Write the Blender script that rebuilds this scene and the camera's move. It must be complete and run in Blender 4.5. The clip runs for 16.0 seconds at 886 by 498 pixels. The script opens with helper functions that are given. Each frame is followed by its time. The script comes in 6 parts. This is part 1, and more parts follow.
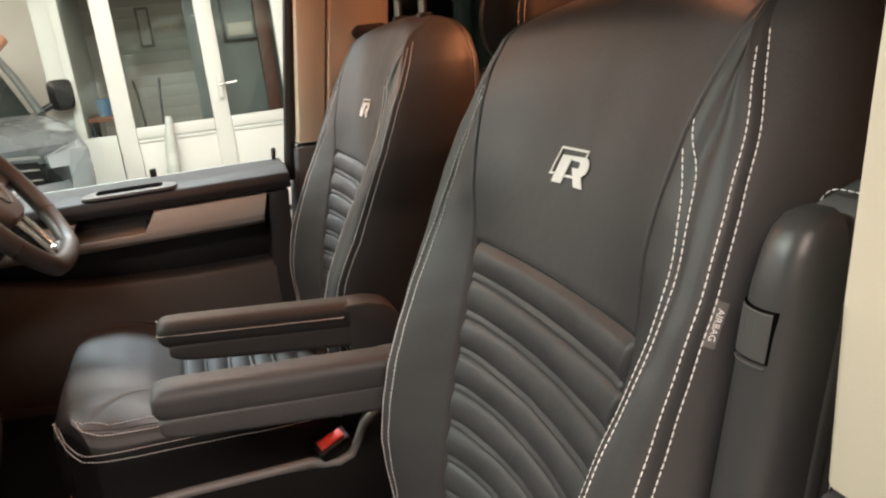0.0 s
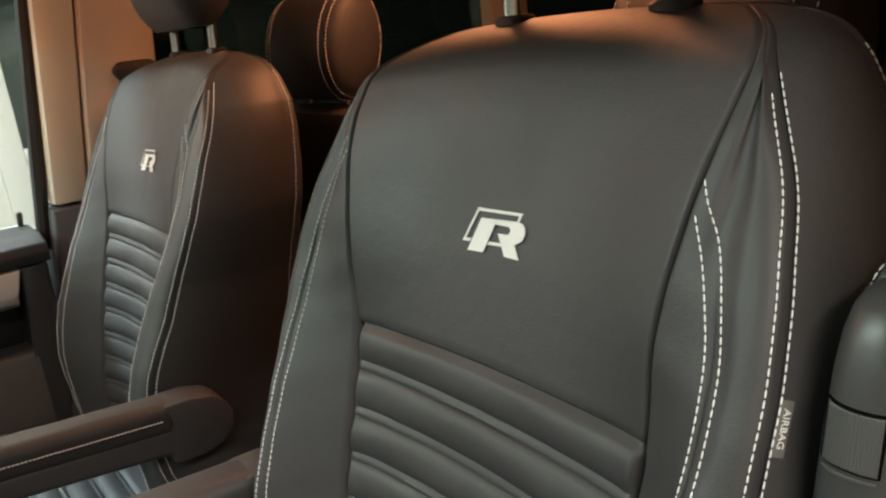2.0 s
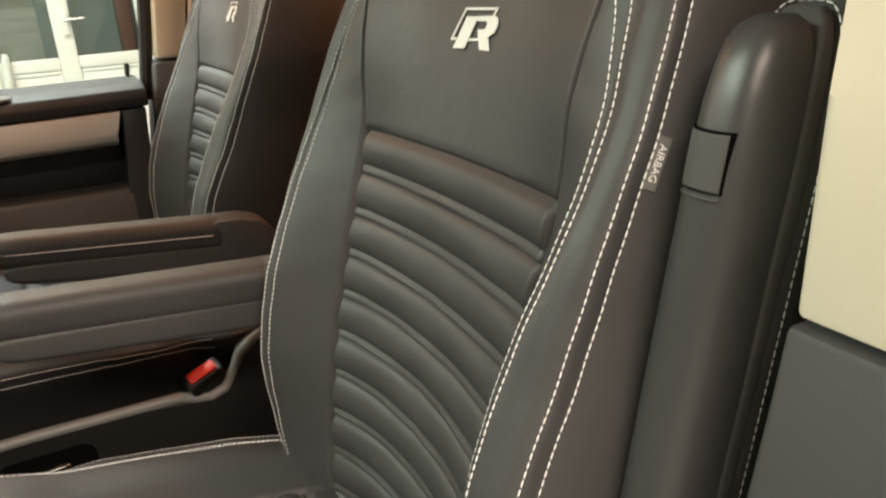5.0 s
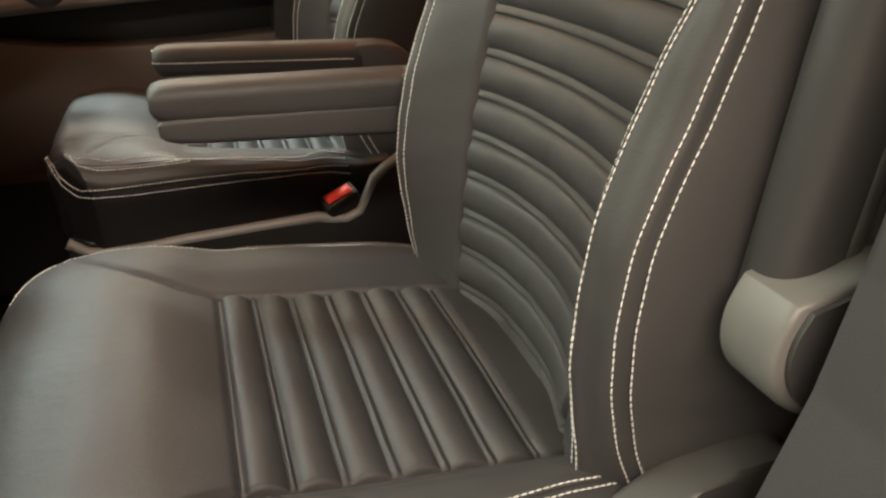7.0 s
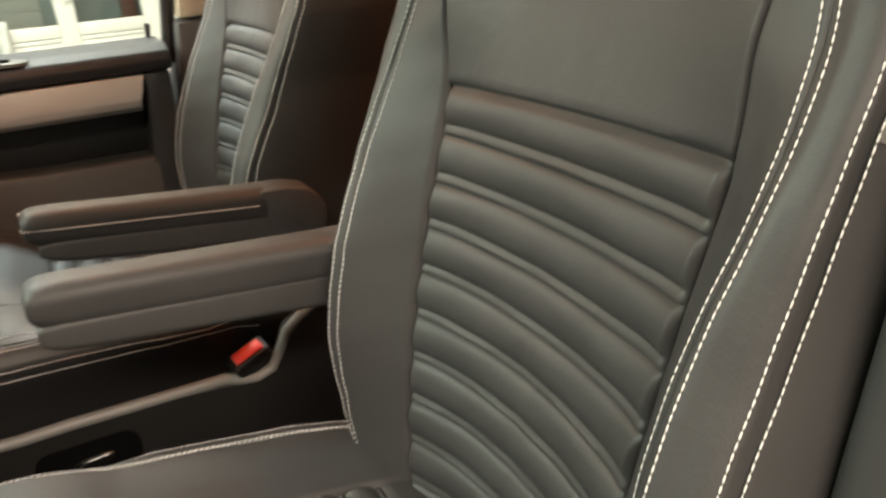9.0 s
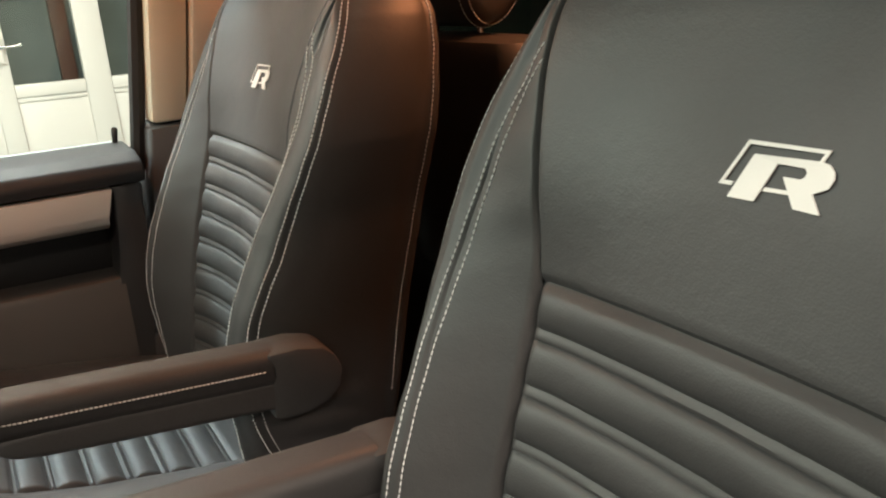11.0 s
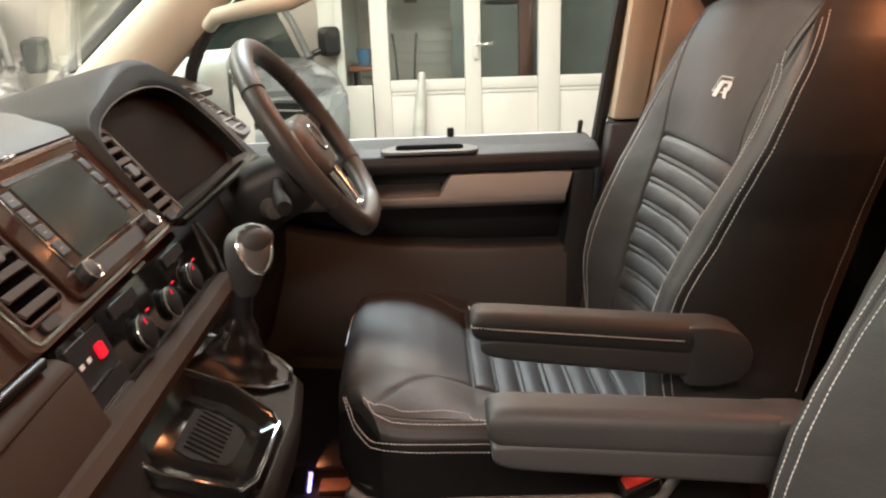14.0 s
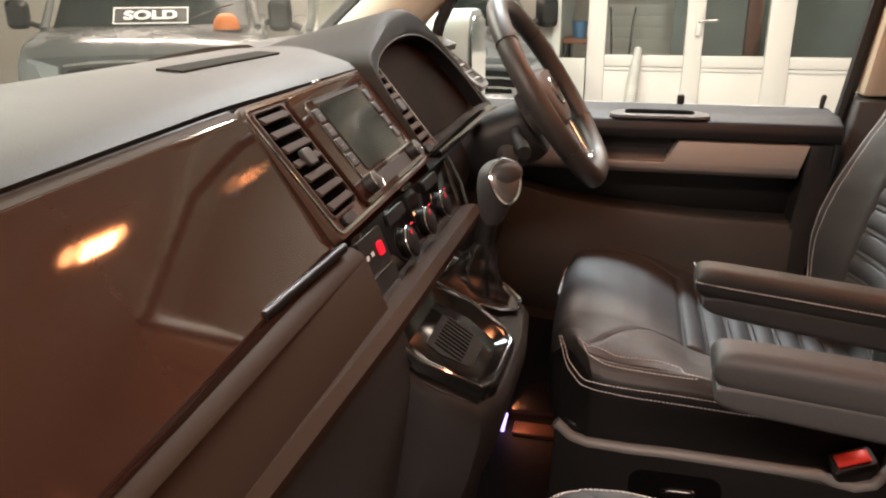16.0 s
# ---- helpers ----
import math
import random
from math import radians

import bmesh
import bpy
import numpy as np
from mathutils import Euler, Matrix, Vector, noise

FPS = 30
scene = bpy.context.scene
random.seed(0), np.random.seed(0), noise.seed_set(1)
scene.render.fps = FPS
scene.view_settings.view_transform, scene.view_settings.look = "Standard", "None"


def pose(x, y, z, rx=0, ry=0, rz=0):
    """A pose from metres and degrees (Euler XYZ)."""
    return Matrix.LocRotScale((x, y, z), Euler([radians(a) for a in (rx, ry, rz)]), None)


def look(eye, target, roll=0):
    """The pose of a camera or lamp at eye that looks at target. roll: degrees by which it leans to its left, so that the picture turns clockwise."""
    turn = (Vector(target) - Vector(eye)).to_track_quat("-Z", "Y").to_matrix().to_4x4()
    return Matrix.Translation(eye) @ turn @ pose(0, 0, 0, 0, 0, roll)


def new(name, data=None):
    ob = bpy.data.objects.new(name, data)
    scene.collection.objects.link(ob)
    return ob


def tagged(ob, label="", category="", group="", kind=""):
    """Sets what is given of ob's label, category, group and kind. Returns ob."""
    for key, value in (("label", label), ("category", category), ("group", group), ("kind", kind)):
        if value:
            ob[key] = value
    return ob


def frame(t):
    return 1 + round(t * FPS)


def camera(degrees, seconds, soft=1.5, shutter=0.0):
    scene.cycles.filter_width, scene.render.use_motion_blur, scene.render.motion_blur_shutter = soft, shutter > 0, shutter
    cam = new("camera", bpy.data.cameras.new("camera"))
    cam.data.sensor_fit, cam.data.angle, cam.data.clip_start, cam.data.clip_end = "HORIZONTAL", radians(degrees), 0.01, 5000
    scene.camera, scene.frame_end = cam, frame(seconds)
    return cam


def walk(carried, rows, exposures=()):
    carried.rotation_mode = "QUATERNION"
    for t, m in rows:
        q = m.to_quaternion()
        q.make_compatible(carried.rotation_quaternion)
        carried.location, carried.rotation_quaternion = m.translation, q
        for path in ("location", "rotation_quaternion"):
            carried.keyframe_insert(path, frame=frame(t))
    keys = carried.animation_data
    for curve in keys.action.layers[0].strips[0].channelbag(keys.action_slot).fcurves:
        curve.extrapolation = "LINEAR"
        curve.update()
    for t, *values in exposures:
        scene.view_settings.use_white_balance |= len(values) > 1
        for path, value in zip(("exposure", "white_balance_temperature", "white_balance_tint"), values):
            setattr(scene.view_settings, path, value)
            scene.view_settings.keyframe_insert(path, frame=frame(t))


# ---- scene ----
cam = camera(60.4, 16.0, soft=2.1, shutter=0.3)
PATH = [
    (0, (0.277, 0.239, 1.502), (0.838, 2.072, 0.933), -6.2),
    (0.5, (0.297, 0.289, 1.496), (0.927, 2.107, 0.949), -5.7),
    (1, (0.286, 0.333, 1.499), (0.997, 2.121, 0.953), -6.5),
    (1.5, (0.244, 0.395, 1.516), (1.205, 2.057, 0.955), -7.0),
    (2, (0.223, 0.433, 1.525), (1.37, 1.968, 0.951), -6.5),
    (2.5, (0.217, 0.444, 1.523), (1.467, 1.895, 0.946), -5.3),
    (3, (0.228, 0.448, 1.516), (1.526, 1.856, 0.938), -4.6),
    (3.2, (0.231, 0.449, 1.511), (1.53, 1.854, 0.93), -4.4),
    (5.3, (0.273, 0.283, 1.392), (1.047, 1.983, 0.676), -3.6),
    (5.5, (0.271, 0.276, 1.38), (1.013, 1.986, 0.653), -3.5),
    (6, (0.265, 0.264, 1.356), (0.959, 1.981, 0.601), -3.2),
    (6.5, (0.25, 0.258, 1.335), (0.858, 1.979, 0.519), -3.6),
    (7, (0.236, 0.255, 1.315), (0.734, 1.97, 0.415), -4.5),
    (7.5, (0.223, 0.253, 1.298), (0.629, 1.951, 0.323), -5.4),
    (8, (0.228, 0.263, 1.306), (0.616, 1.963, 0.326), -6.2),
    (8.5, (0.238, 0.321, 1.35), (0.789, 2.034, 0.476), -5.5),
    (9, (0.23, 0.41, 1.391), (1.057, 2.057, 0.616), -4.4),
    (9.2, (0.224, 0.441, 1.409), (1.171, 2.033, 0.654), -4.1),
    (11.3, (0.218, 0.629, 1.473), (1.204, 2.246, 0.83), -2.9),
    (11.5, (0.211, 0.634, 1.473), (1.102, 2.304, 0.826), -2.7),
    (12, (0.189, 0.632, 1.478), (0.884, 2.393, 0.835), -2.1),
    (12.5, (0.188, 0.607, 1.478), (0.68, 2.444, 0.86), -2.2),
    (13, (0.148, 0.568, 1.484), (0.429, 2.454, 0.881), -2.7),
    (13.5, (0.134, 0.521, 1.494), (0.267, 2.424, 0.892), -2.8),
    (14, (0.121, 0.476, 1.492), (0.153, 2.383, 0.89), -1.9),
    (14.5, (0.097, 0.431, 1.49), (0.009, 2.335, 0.884), -1.1),
    (15, (0.073, 0.394, 1.486), (-0.157, 2.284, 0.873), -0.8),
    (15.5, (0.061, 0.372, 1.482), (-0.297, 2.235, 0.848), -0.5),
    (16, (0.067, 0.393, 1.47), (-0.382, 2.229, 0.817), -0.3),
]
# the camera's own exposure and white balance on the way: seconds, stops, kelvin, tint
BALANCE = [
    (0, -0.1, 6600, 21), (1, -0.05, 6600, 18), (1.5, -0.15, 6450, 12), (2, -0.19, 6250, 12), (2.5, -0.16, 6300, 14), (3, -0.11, 6350, 13),
    (5.5, 0.06, 6900, 12), (6.5, 0.04, 7000, 13), (7.5, -0.18, 7250, 16), (8, -0.12, 7250, 16), (8.5, 0.2, 6950, 13), (9, 0.24, 6950, 13),
    (11.5, 0.0, 6650, 16), (12.5, 0.06, 6800, 18), (13.5, 0.01, 6600, 20), (14, -0.02, 6850, 23), (15, -0.03, 7000, 28), (16, -0.03, 7100, 29),
]
walk(cam, [(t, look(eye, target, roll)) for t, eye, target, roll in PATH], BALANCE)

# ---- world, lamps ----
world = bpy.data.worlds.new("world")
scene.world = world
world.use_nodes = True
world.node_tree.nodes["Background"].inputs[0].default_value = (0.5, 0.55, 0.6, 1)
world.node_tree.nodes["Background"].inputs[1].default_value = 0.012


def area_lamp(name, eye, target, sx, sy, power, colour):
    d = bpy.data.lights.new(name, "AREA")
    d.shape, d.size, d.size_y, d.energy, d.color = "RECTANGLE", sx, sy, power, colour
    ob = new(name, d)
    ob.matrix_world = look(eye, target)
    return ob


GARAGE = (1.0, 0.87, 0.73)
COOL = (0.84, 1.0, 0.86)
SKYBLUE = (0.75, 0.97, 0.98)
AMBER = (1.0, 0.36, 0.14)
# garage lamps are out of view, placed and tinted to light cab and vans
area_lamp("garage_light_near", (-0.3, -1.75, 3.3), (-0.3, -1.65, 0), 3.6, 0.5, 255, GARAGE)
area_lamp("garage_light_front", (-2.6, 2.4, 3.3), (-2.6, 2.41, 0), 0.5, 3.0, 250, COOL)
# added blue fill through the driver's window, for cushion and backrest
area_lamp("fill_light_window", (-0.2, 3.38, 3.3), (-0.2, 3.39, 0), 1.4, 0.4, 212, SKYBLUE)
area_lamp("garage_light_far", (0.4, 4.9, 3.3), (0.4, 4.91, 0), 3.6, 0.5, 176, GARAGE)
# added fill over the parked vans and the wall behind them
area_lamp("fill_light_back", (-4.2, 7.6, 3.3), (-4.2, 7.61, 0), 3.6, 0.5, 300, GARAGE)
area_lamp("cab_reading_light", (0.252, 1.74, 1.835), (0.252, 1.741, 0), 0.04, 0.12, 1.6, AMBER)
area_lamp("door_step_light", (-0.145, 1.895, 0.555), (-0.02, 1.91, 0.50), 0.015, 0.03, 0.08, AMBER)
area_lamp("rear_roof_light", (1.0, 1.3, 1.84), (1.0, 1.301, 0), 0.12, 0.36, 6, AMBER)


# ---- materials ----
def material(name, colour, rough=0.5, metal=0.0, grain=0.0, size=200.0, vary=0.12, stain=3.0, coat=0.0, spec=0.5, glow=None, glow_strength=0.0):
    m = bpy.data.materials.new(name)
    m.use_nodes = True
    nt = m.node_tree
    b = nt.nodes["Principled BSDF"]
    b.inputs["Metallic"].default_value = metal
    b.inputs["Specular IOR Level"].default_value = spec
    b.inputs["Coat Weight"].default_value = coat
    b.inputs["Coat Roughness"].default_value = 0.05
    tc = nt.nodes.new("ShaderNodeTexCoord")
    big = nt.nodes.new("ShaderNodeTexNoise")
    big.inputs["Scale"].default_value, big.inputs["Detail"].default_value = stain, 4
    nt.links.new(tc.outputs["Object"], big.inputs["Vector"])
    fine = nt.nodes.new("ShaderNodeTexNoise")
    fine.inputs["Scale"].default_value, fine.inputs["Detail"].default_value = size, 3
    nt.links.new(tc.outputs["Object"], fine.inputs["Vector"])
    mixf = nt.nodes.new("ShaderNodeMath")
    mixf.operation = "MULTIPLY_ADD"
    nt.links.new(fine.outputs["Fac"], mixf.inputs[0])
    mixf.inputs[1].default_value = 0.35
    nt.links.new(big.outputs["Fac"], mixf.inputs[2])
    ramp = nt.nodes.new("ShaderNodeMapRange")
    ramp.inputs[1].default_value, ramp.inputs[2].default_value = 0.35, 1.0
    ramp.inputs[3].default_value, ramp.inputs[4].default_value = 1 - vary, 1 + vary
    nt.links.new(mixf.outputs[0], ramp.inputs[0])
    mul = nt.nodes.new("ShaderNodeVectorMath")
    mul.operation = "SCALE"
    mul.inputs[0].default_value = colour[:3]
    nt.links.new(ramp.outputs[0], mul.inputs["Scale"])
    nt.links.new(mul.outputs[0], b.inputs["Base Color"])
    rr = nt.nodes.new("ShaderNodeMapRange")
    rr.inputs[1].default_value, rr.inputs[2].default_value = 0.3, 0.7
    rr.inputs[3].default_value, rr.inputs[4].default_value = max(0.02, rough - 0.06 * (rough > 0.1)), min(1, rough + 0.06 * (rough > 0.1))
    nt.links.new(big.outputs["Fac"], rr.inputs[0])
    nt.links.new(rr.outputs[0], b.inputs["Roughness"])
    if grain:
        bump = nt.nodes.new("ShaderNodeBump")
        bump.inputs["Strength"].default_value, bump.inputs["Distance"].default_value = grain, 0.0006
        nt.links.new(fine.outputs["Fac"], bump.inputs["Height"])
        nt.links.new(bump.outputs[0], b.inputs["Normal"])
    if glow:
        b.inputs["Emission Color"].default_value = (*glow, 1)
        b.inputs["Emission Strength"].default_value = glow_strength
    return m


def leather(name, colour, rough):
    """Dark hide: pebbled grain of two sizes, soft broad wear."""
    m = material(name, colour, rough, grain=0.0, size=260, vary=0.14, stain=6)
    nt = m.node_tree
    b = nt.nodes["Principled BSDF"]
    tc = next(n for n in nt.nodes if n.type == "TEX_COORD")
    v = nt.nodes.new("ShaderNodeTexVoronoi")
    v.inputs["Scale"].default_value = 620
    n = nt.nodes.new("ShaderNodeTexNoise")
    n.inputs["Scale"].default_value, n.inputs["Detail"].default_value = 45, 5
    nt.links.new(tc.outputs["Object"], v.inputs["Vector"])
    nt.links.new(tc.outputs["Object"], n.inputs["Vector"])
    b1 = nt.nodes.new("ShaderNodeBump")
    b1.inputs["Strength"].default_value, b1.inputs["Distance"].default_value = 0.25, 0.0004
    nt.links.new(v.outputs["Distance"], b1.inputs["Height"])
    b2 = nt.nodes.new("ShaderNodeBump")
    b2.inputs["Strength"].default_value, b2.inputs["Distance"].default_value = 0.18, 0.004
    nt.links.new(n.outputs["Fac"], b2.inputs["Height"])
    nt.links.new(b1.outputs[0], b2.inputs["Normal"])
    nt.links.new(b2.outputs[0], b.inputs["Normal"])
    return m


def glass(name, tint=(0.9, 0.95, 0.93), rough=0.0):
    m = bpy.data.materials.new(name)
    m.use_nodes = True
    nt = m.node_tree
    nt.nodes.clear()
    out = nt.nodes.new("ShaderNodeOutputMaterial")
    mix = nt.nodes.new("ShaderNodeMixShader")
    clear = nt.nodes.new("ShaderNodeBsdfTransparent")
    clear.inputs[0].default_value = (*tint, 1)
    shine = nt.nodes.new("ShaderNodeBsdfGlossy")
    shine.inputs["Roughness"].default_value = rough
    lw = nt.nodes.new("ShaderNodeLayerWeight")
    lw.inputs["Blend"].default_value = 0.5
    pw = nt.nodes.new("ShaderNodeMath")
    pw.operation = "POWER"
    pw.inputs[1].default_value = 5
    ad = nt.nodes.new("ShaderNodeMath")
    ad.operation = "MULTIPLY_ADD"
    ad.inputs[1].default_value, ad.inputs[2].default_value = 0.9, 0.035
    nt.links.new(lw.outputs["Facing"], pw.inputs[0])
    nt.links.new(pw.outputs[0], ad.inputs[0])
    nt.links.new(ad.outputs[0], mix.inputs[0])
    nt.links.new(clear.outputs[0], mix.inputs[1])
    nt.links.new(shine.outputs[0], mix.inputs[2])
    nt.links.new(mix.outputs[0], out.inputs[0])
    return m


HIDE = leather("black_leather", (0.040, 0.040, 0.041), 0.54)
# same hide, base colour raised to stand in for light on the sides
HIDE_LIT = leather("black_leather_lit", (0.050, 0.050, 0.051), 0.52)
SKIRT = leather("black_vinyl_skirt", (0.012, 0.012, 0.0125), 0.6)
THREAD = material("white_thread", (0.80, 0.80, 0.79), 0.7, vary=0.1, size=900)
EMBROIDERY = material("silver_embroidery", (0.72, 0.72, 0.70), 0.55, grain=0.5, size=1500, vary=0.08)
PLASTIC = material("charcoal_plastic", (0.028, 0.028, 0.029), 0.46, grain=0.35, size=900, vary=0.1)
PLASTIC_SOFT = material("soft_dash_plastic", (0.057, 0.048, 0.037), 0.6, grain=0.4, size=700, vary=0.1, spec=0.35)
PLASTIC_GREY = material("mid_grey_plastic", (0.075, 0.075, 0.074), 0.42, grain=0.25, size=900, vary=0.08)
SATIN_GREY = material("satin_grey_plastic", (0.17, 0.17, 0.165), 0.4, grain=0.2, size=900, vary=0.06)
ARM = material("charcoal_armrest_plastic", (0.050, 0.050, 0.051), 0.36, grain=0.12, size=1500, vary=0.08)
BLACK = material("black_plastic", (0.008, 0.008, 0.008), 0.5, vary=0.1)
GLOSS = material("glossy_dark_brown_trim", (0.062, 0.026, 0.017), 0.045, coat=0.6, vary=0.1)
PIANO = material("piano_black", (0.006, 0.006, 0.006), 0.05, coat=1.0, vary=0.05)
BRONZE = material("satin_brown_trim", (0.112, 0.070, 0.054), 0.5, spec=0.25, vary=0.06)
SILVER = material("satin_silver_trim", (0.42, 0.395, 0.37), 0.42, metal=0.3, grain=0.1, size=400, vary=0.05)
VENT = material("dark_brown_vent_plastic", (0.080, 0.054, 0.042), 0.7, spec=0.06, vary=0.06)
KNOB_FACE = material("satin_nickel_knob", (0.16, 0.155, 0.15), 0.34, metal=0.4, vary=0.05)
DIAL = material("dark_instrument_lens", (0.014, 0.006, 0.004), 0.4, spec=0.03, vary=0.1)
DOORTRIM = material("warm_grey_door_plastic", (0.058, 0.052, 0.047), 0.55, grain=0.35, size=900, vary=0.1)
# brown trim darkened where the doorway's light does not reach the dash
TRIM_SHADED = material("satin_brown_trim_shaded", (0.054, 0.034, 0.024), 0.6, spec=0.06, grain=0.3, size=900, vary=0.12)
SILLGREY = material("sill_plastic", (0.026, 0.027, 0.029), 0.55, spec=0.2, grain=0.35, size=900, vary=0.1)
# unreflecting black, painted where a recess would lie in shade
RECESS_SHADE = material("painted_recess_shade", (0.004, 0.004, 0.004), 0.9, spec=0.0, vary=0.1)
CHROME = material("chrome", (0.75, 0.75, 0.75), 0.1, metal=1.0, vary=0.03)
CREAM = material("cream_trim", (0.66, 0.60, 0.48), 0.6, grain=0.3, size=800, vary=0.05)
CLOTH = material("beige_cloth", (0.50, 0.43, 0.35), 0.9, grain=0.6, size=1200, vary=0.08)
GREYTRIM = material("grey_pillar_trim", (0.047, 0.048, 0.050), 0.62, grain=0.4, size=1000, vary=0.08)
RUBBER = material("black_seal", (0.01, 0.01, 0.01), 0.6, vary=0.1)
CARPET = material("black_carpet", (0.011, 0.010, 0.0095), 0.95, grain=1.0, size=600, vary=0.3)
RED = material("red_button", (0.65, 0.03, 0.02), 0.4, vary=0.05)
WEB = material("black_webbing", (0.015, 0.015, 0.016), 0.7, grain=0.8, size=900)
SCREEN = material("unlit_screen", (0.028, 0.034, 0.030), 0.14, vary=0.04)
RED_GLOW = material("red_backlight", (0.4, 0.01, 0.02), 0.4, glow=(1.0, 0.01, 0.03), glow_strength=0.9)
BLUE_GLOW = material("blue_white_diode", (0.5, 0.5, 0.9), 0.4, glow=(0.35, 0.3, 1.0), glow_strength=4)
AMBER_GLOW = material("lamp_lens", (0.9, 0.6, 0.3), 0.4, glow=(1.0, 0.38, 0.14), glow_strength=22)
WINDOW = glass("window_glass")
TINTED = glass("tinted_glass", (0.10, 0.12, 0.11))
WALL = material("painted_wall", (0.62, 0.60, 0.55), 0.8, grain=0.3, size=120, vary=0.06, stain=1.2)
CONCRETE = material("garage_floor", (0.30, 0.29, 0.27), 0.6, grain=0.5, size=60, vary=0.2, stain=1.5)
UPVC = material("white_upvc", (0.71, 0.655, 0.615), 0.35, vary=0.03, stain=2)
ROOM = material("taupe_room_wall", (0.56, 0.48, 0.42), 0.85, vary=0.08)
DARK = material("dark_room_wall", (0.16, 0.165, 0.16), 0.6, vary=0.2)
PAINT_GREY = material("grey_car_paint", (0.30, 0.31, 0.32), 0.28, metal=0.3, coat=0.5, vary=0.04)
PAINT_WHITE = material("white_car_paint", (0.75, 0.76, 0.75), 0.3, coat=0.5, vary=0.03)
PAINT_DARK = material("dark_car_paint", (0.25, 0.26, 0.265), 0.25, metal=0.3, coat=0.5, vary=0.05)
ORANGE = material("orange_plastic", (0.85, 0.20, 0.03), 0.5, vary=0.08)
PAPER = material("pale_green_card", (0.55, 0.72, 0.62), 0.7, vary=0.06)
INK = material("white_print", (0.85, 0.85, 0.83), 0.6, vary=0.03)
CARDBLACK = material("black_card", (0.02, 0.02, 0.02), 0.5, vary=0.1)
LENS = material("headlight_lens", (0.34, 0.35, 0.36), 0.12, coat=0.8, vary=0.1)
TYRE = material("tyre_rubber", (0.02, 0.02, 0.02), 0.8, vary=0.1)


# ---- mesh helpers ----
def part(name, bm, mat, parent, label="", smooth=True, kind=""):
    """Links a bmesh, in world coordinates, as one mesh object under a thing or a part."""
    bmesh.ops.recalc_face_normals(bm, faces=bm.faces[:])
    me = bpy.data.meshes.new(name)
    bm.to_mesh(me)
    bm.free()
    if smooth:
        me.polygons.foreach_set("use_smooth", [True] * len(me.polygons))
        me.set_sharp_from_angle(angle=radians(38))
    me.materials.append(mat)
    ob = new(name, me)
    if parent is not None:
        ob.parent = parent
        ob.matrix_parent_inverse = parent.matrix_world.inverted()
    if label or kind:
        tagged(ob, label, kind=kind)
    return ob


def thing(name, at, label, category, group="", kind=""):
    ob = new(name)
    ob.empty_display_size = 0.05
    ob.matrix_world = Matrix.Translation(at)
    return tagged(ob, label, category, group, kind)


def solid(name, bm, mat, label, category, group="", kind="", smooth=True):
    return tagged(part(name, bm, mat, None, smooth=smooth), label, category, group, kind)


def loft(rings, cap=True, closed=True, bm=None):
    """Quads between rings of points, each ring closed."""
    bm = bm or bmesh.new()
    vs = [[bm.verts.new(p) for p in r] for r in rings]
    n = len(vs[0])
    for a, b in zip(vs, vs[1:]):
        for i in range(n if closed else n - 1):
            j = (i + 1) % n
            bm.faces.new((a[i], a[j], b[j], b[i]))
    if cap and closed:
        bm.faces.new(list(reversed(vs[0])))
        bm.faces.new(vs[-1])
    return bm


def rrect(w, h, r, n=4):
    """A rounded rectangle about the origin, counter-clockwise."""
    r = min(r, w / 2 - 1e-5, h / 2 - 1e-5)
    out = []
    for k, (cx, cy) in enumerate(((w / 2 - r, h / 2 - r), (r - w / 2, h / 2 - r), (r - w / 2, r - h / 2), (w / 2 - r, r - h / 2))):
        for i in range(n + 1):
            a = (k + i / n) * math.pi / 2
            out.append((cx + r * math.cos(a), cy + r * math.sin(a)))
    return out


def bar(p, q, w, h, r=0.004, up=(0, 0, 1), bm=None, n=3, ends=0.0):
    """A rounded bar from p to q, w wide sideways and h high."""
    p, q = Vector(p), Vector(q)
    d = (q - p).normalized()
    side = d.cross(Vector(up)).normalized()
    top = side.cross(d)
    rings = []
    e = min(ends, (q - p).length / 2 * 0.98)
    stops = [(0, 0.55), (e * 0.3, 0.85), (e, 1), ((q - p).length - e, 1), ((q - p).length - e * 0.3, 0.85), ((q - p).length, 0.55)] if e else [(0, 1), ((q - p).length, 1)]
    for s, k in stops:
        kw, kh = w - (1 - k) * 2 * min(e, w / 2), h - (1 - k) * 2 * min(e, h / 2)
        rings.append([p + d * s + side * x + top * y for x, y in rrect(kw, kh, min(r, kw / 2, kh / 2) + 0.0, n)])
    return loft(rings, bm=bm)


def block(lo, hi, r=0.003, bm=None):
    """A box with rounded edges."""
    lo, hi = Vector(lo), Vector(hi)
    c, s = (lo + hi) / 2, hi - lo
    b = bmesh.new()
    bmesh.ops.create_cube(b, size=1, matrix=Matrix.Translation(c) @ Matrix.Diagonal((*s, 1)))
    r = min(r, min(s) * 0.45)
    if r > 0:
        bmesh.ops.bevel(b, geom=b.edges[:], offset=r, segments=2, affect="EDGES", profile=0.5)
    if bm is None:
        return b
    return join(bm, b)


def join(bm, b):
    me = bpy.data.meshes.new("tmp")
    b.to_mesh(me)
    b.free()
    bm.from_mesh(me)
    bpy.data.meshes.remove(me)
    return bm


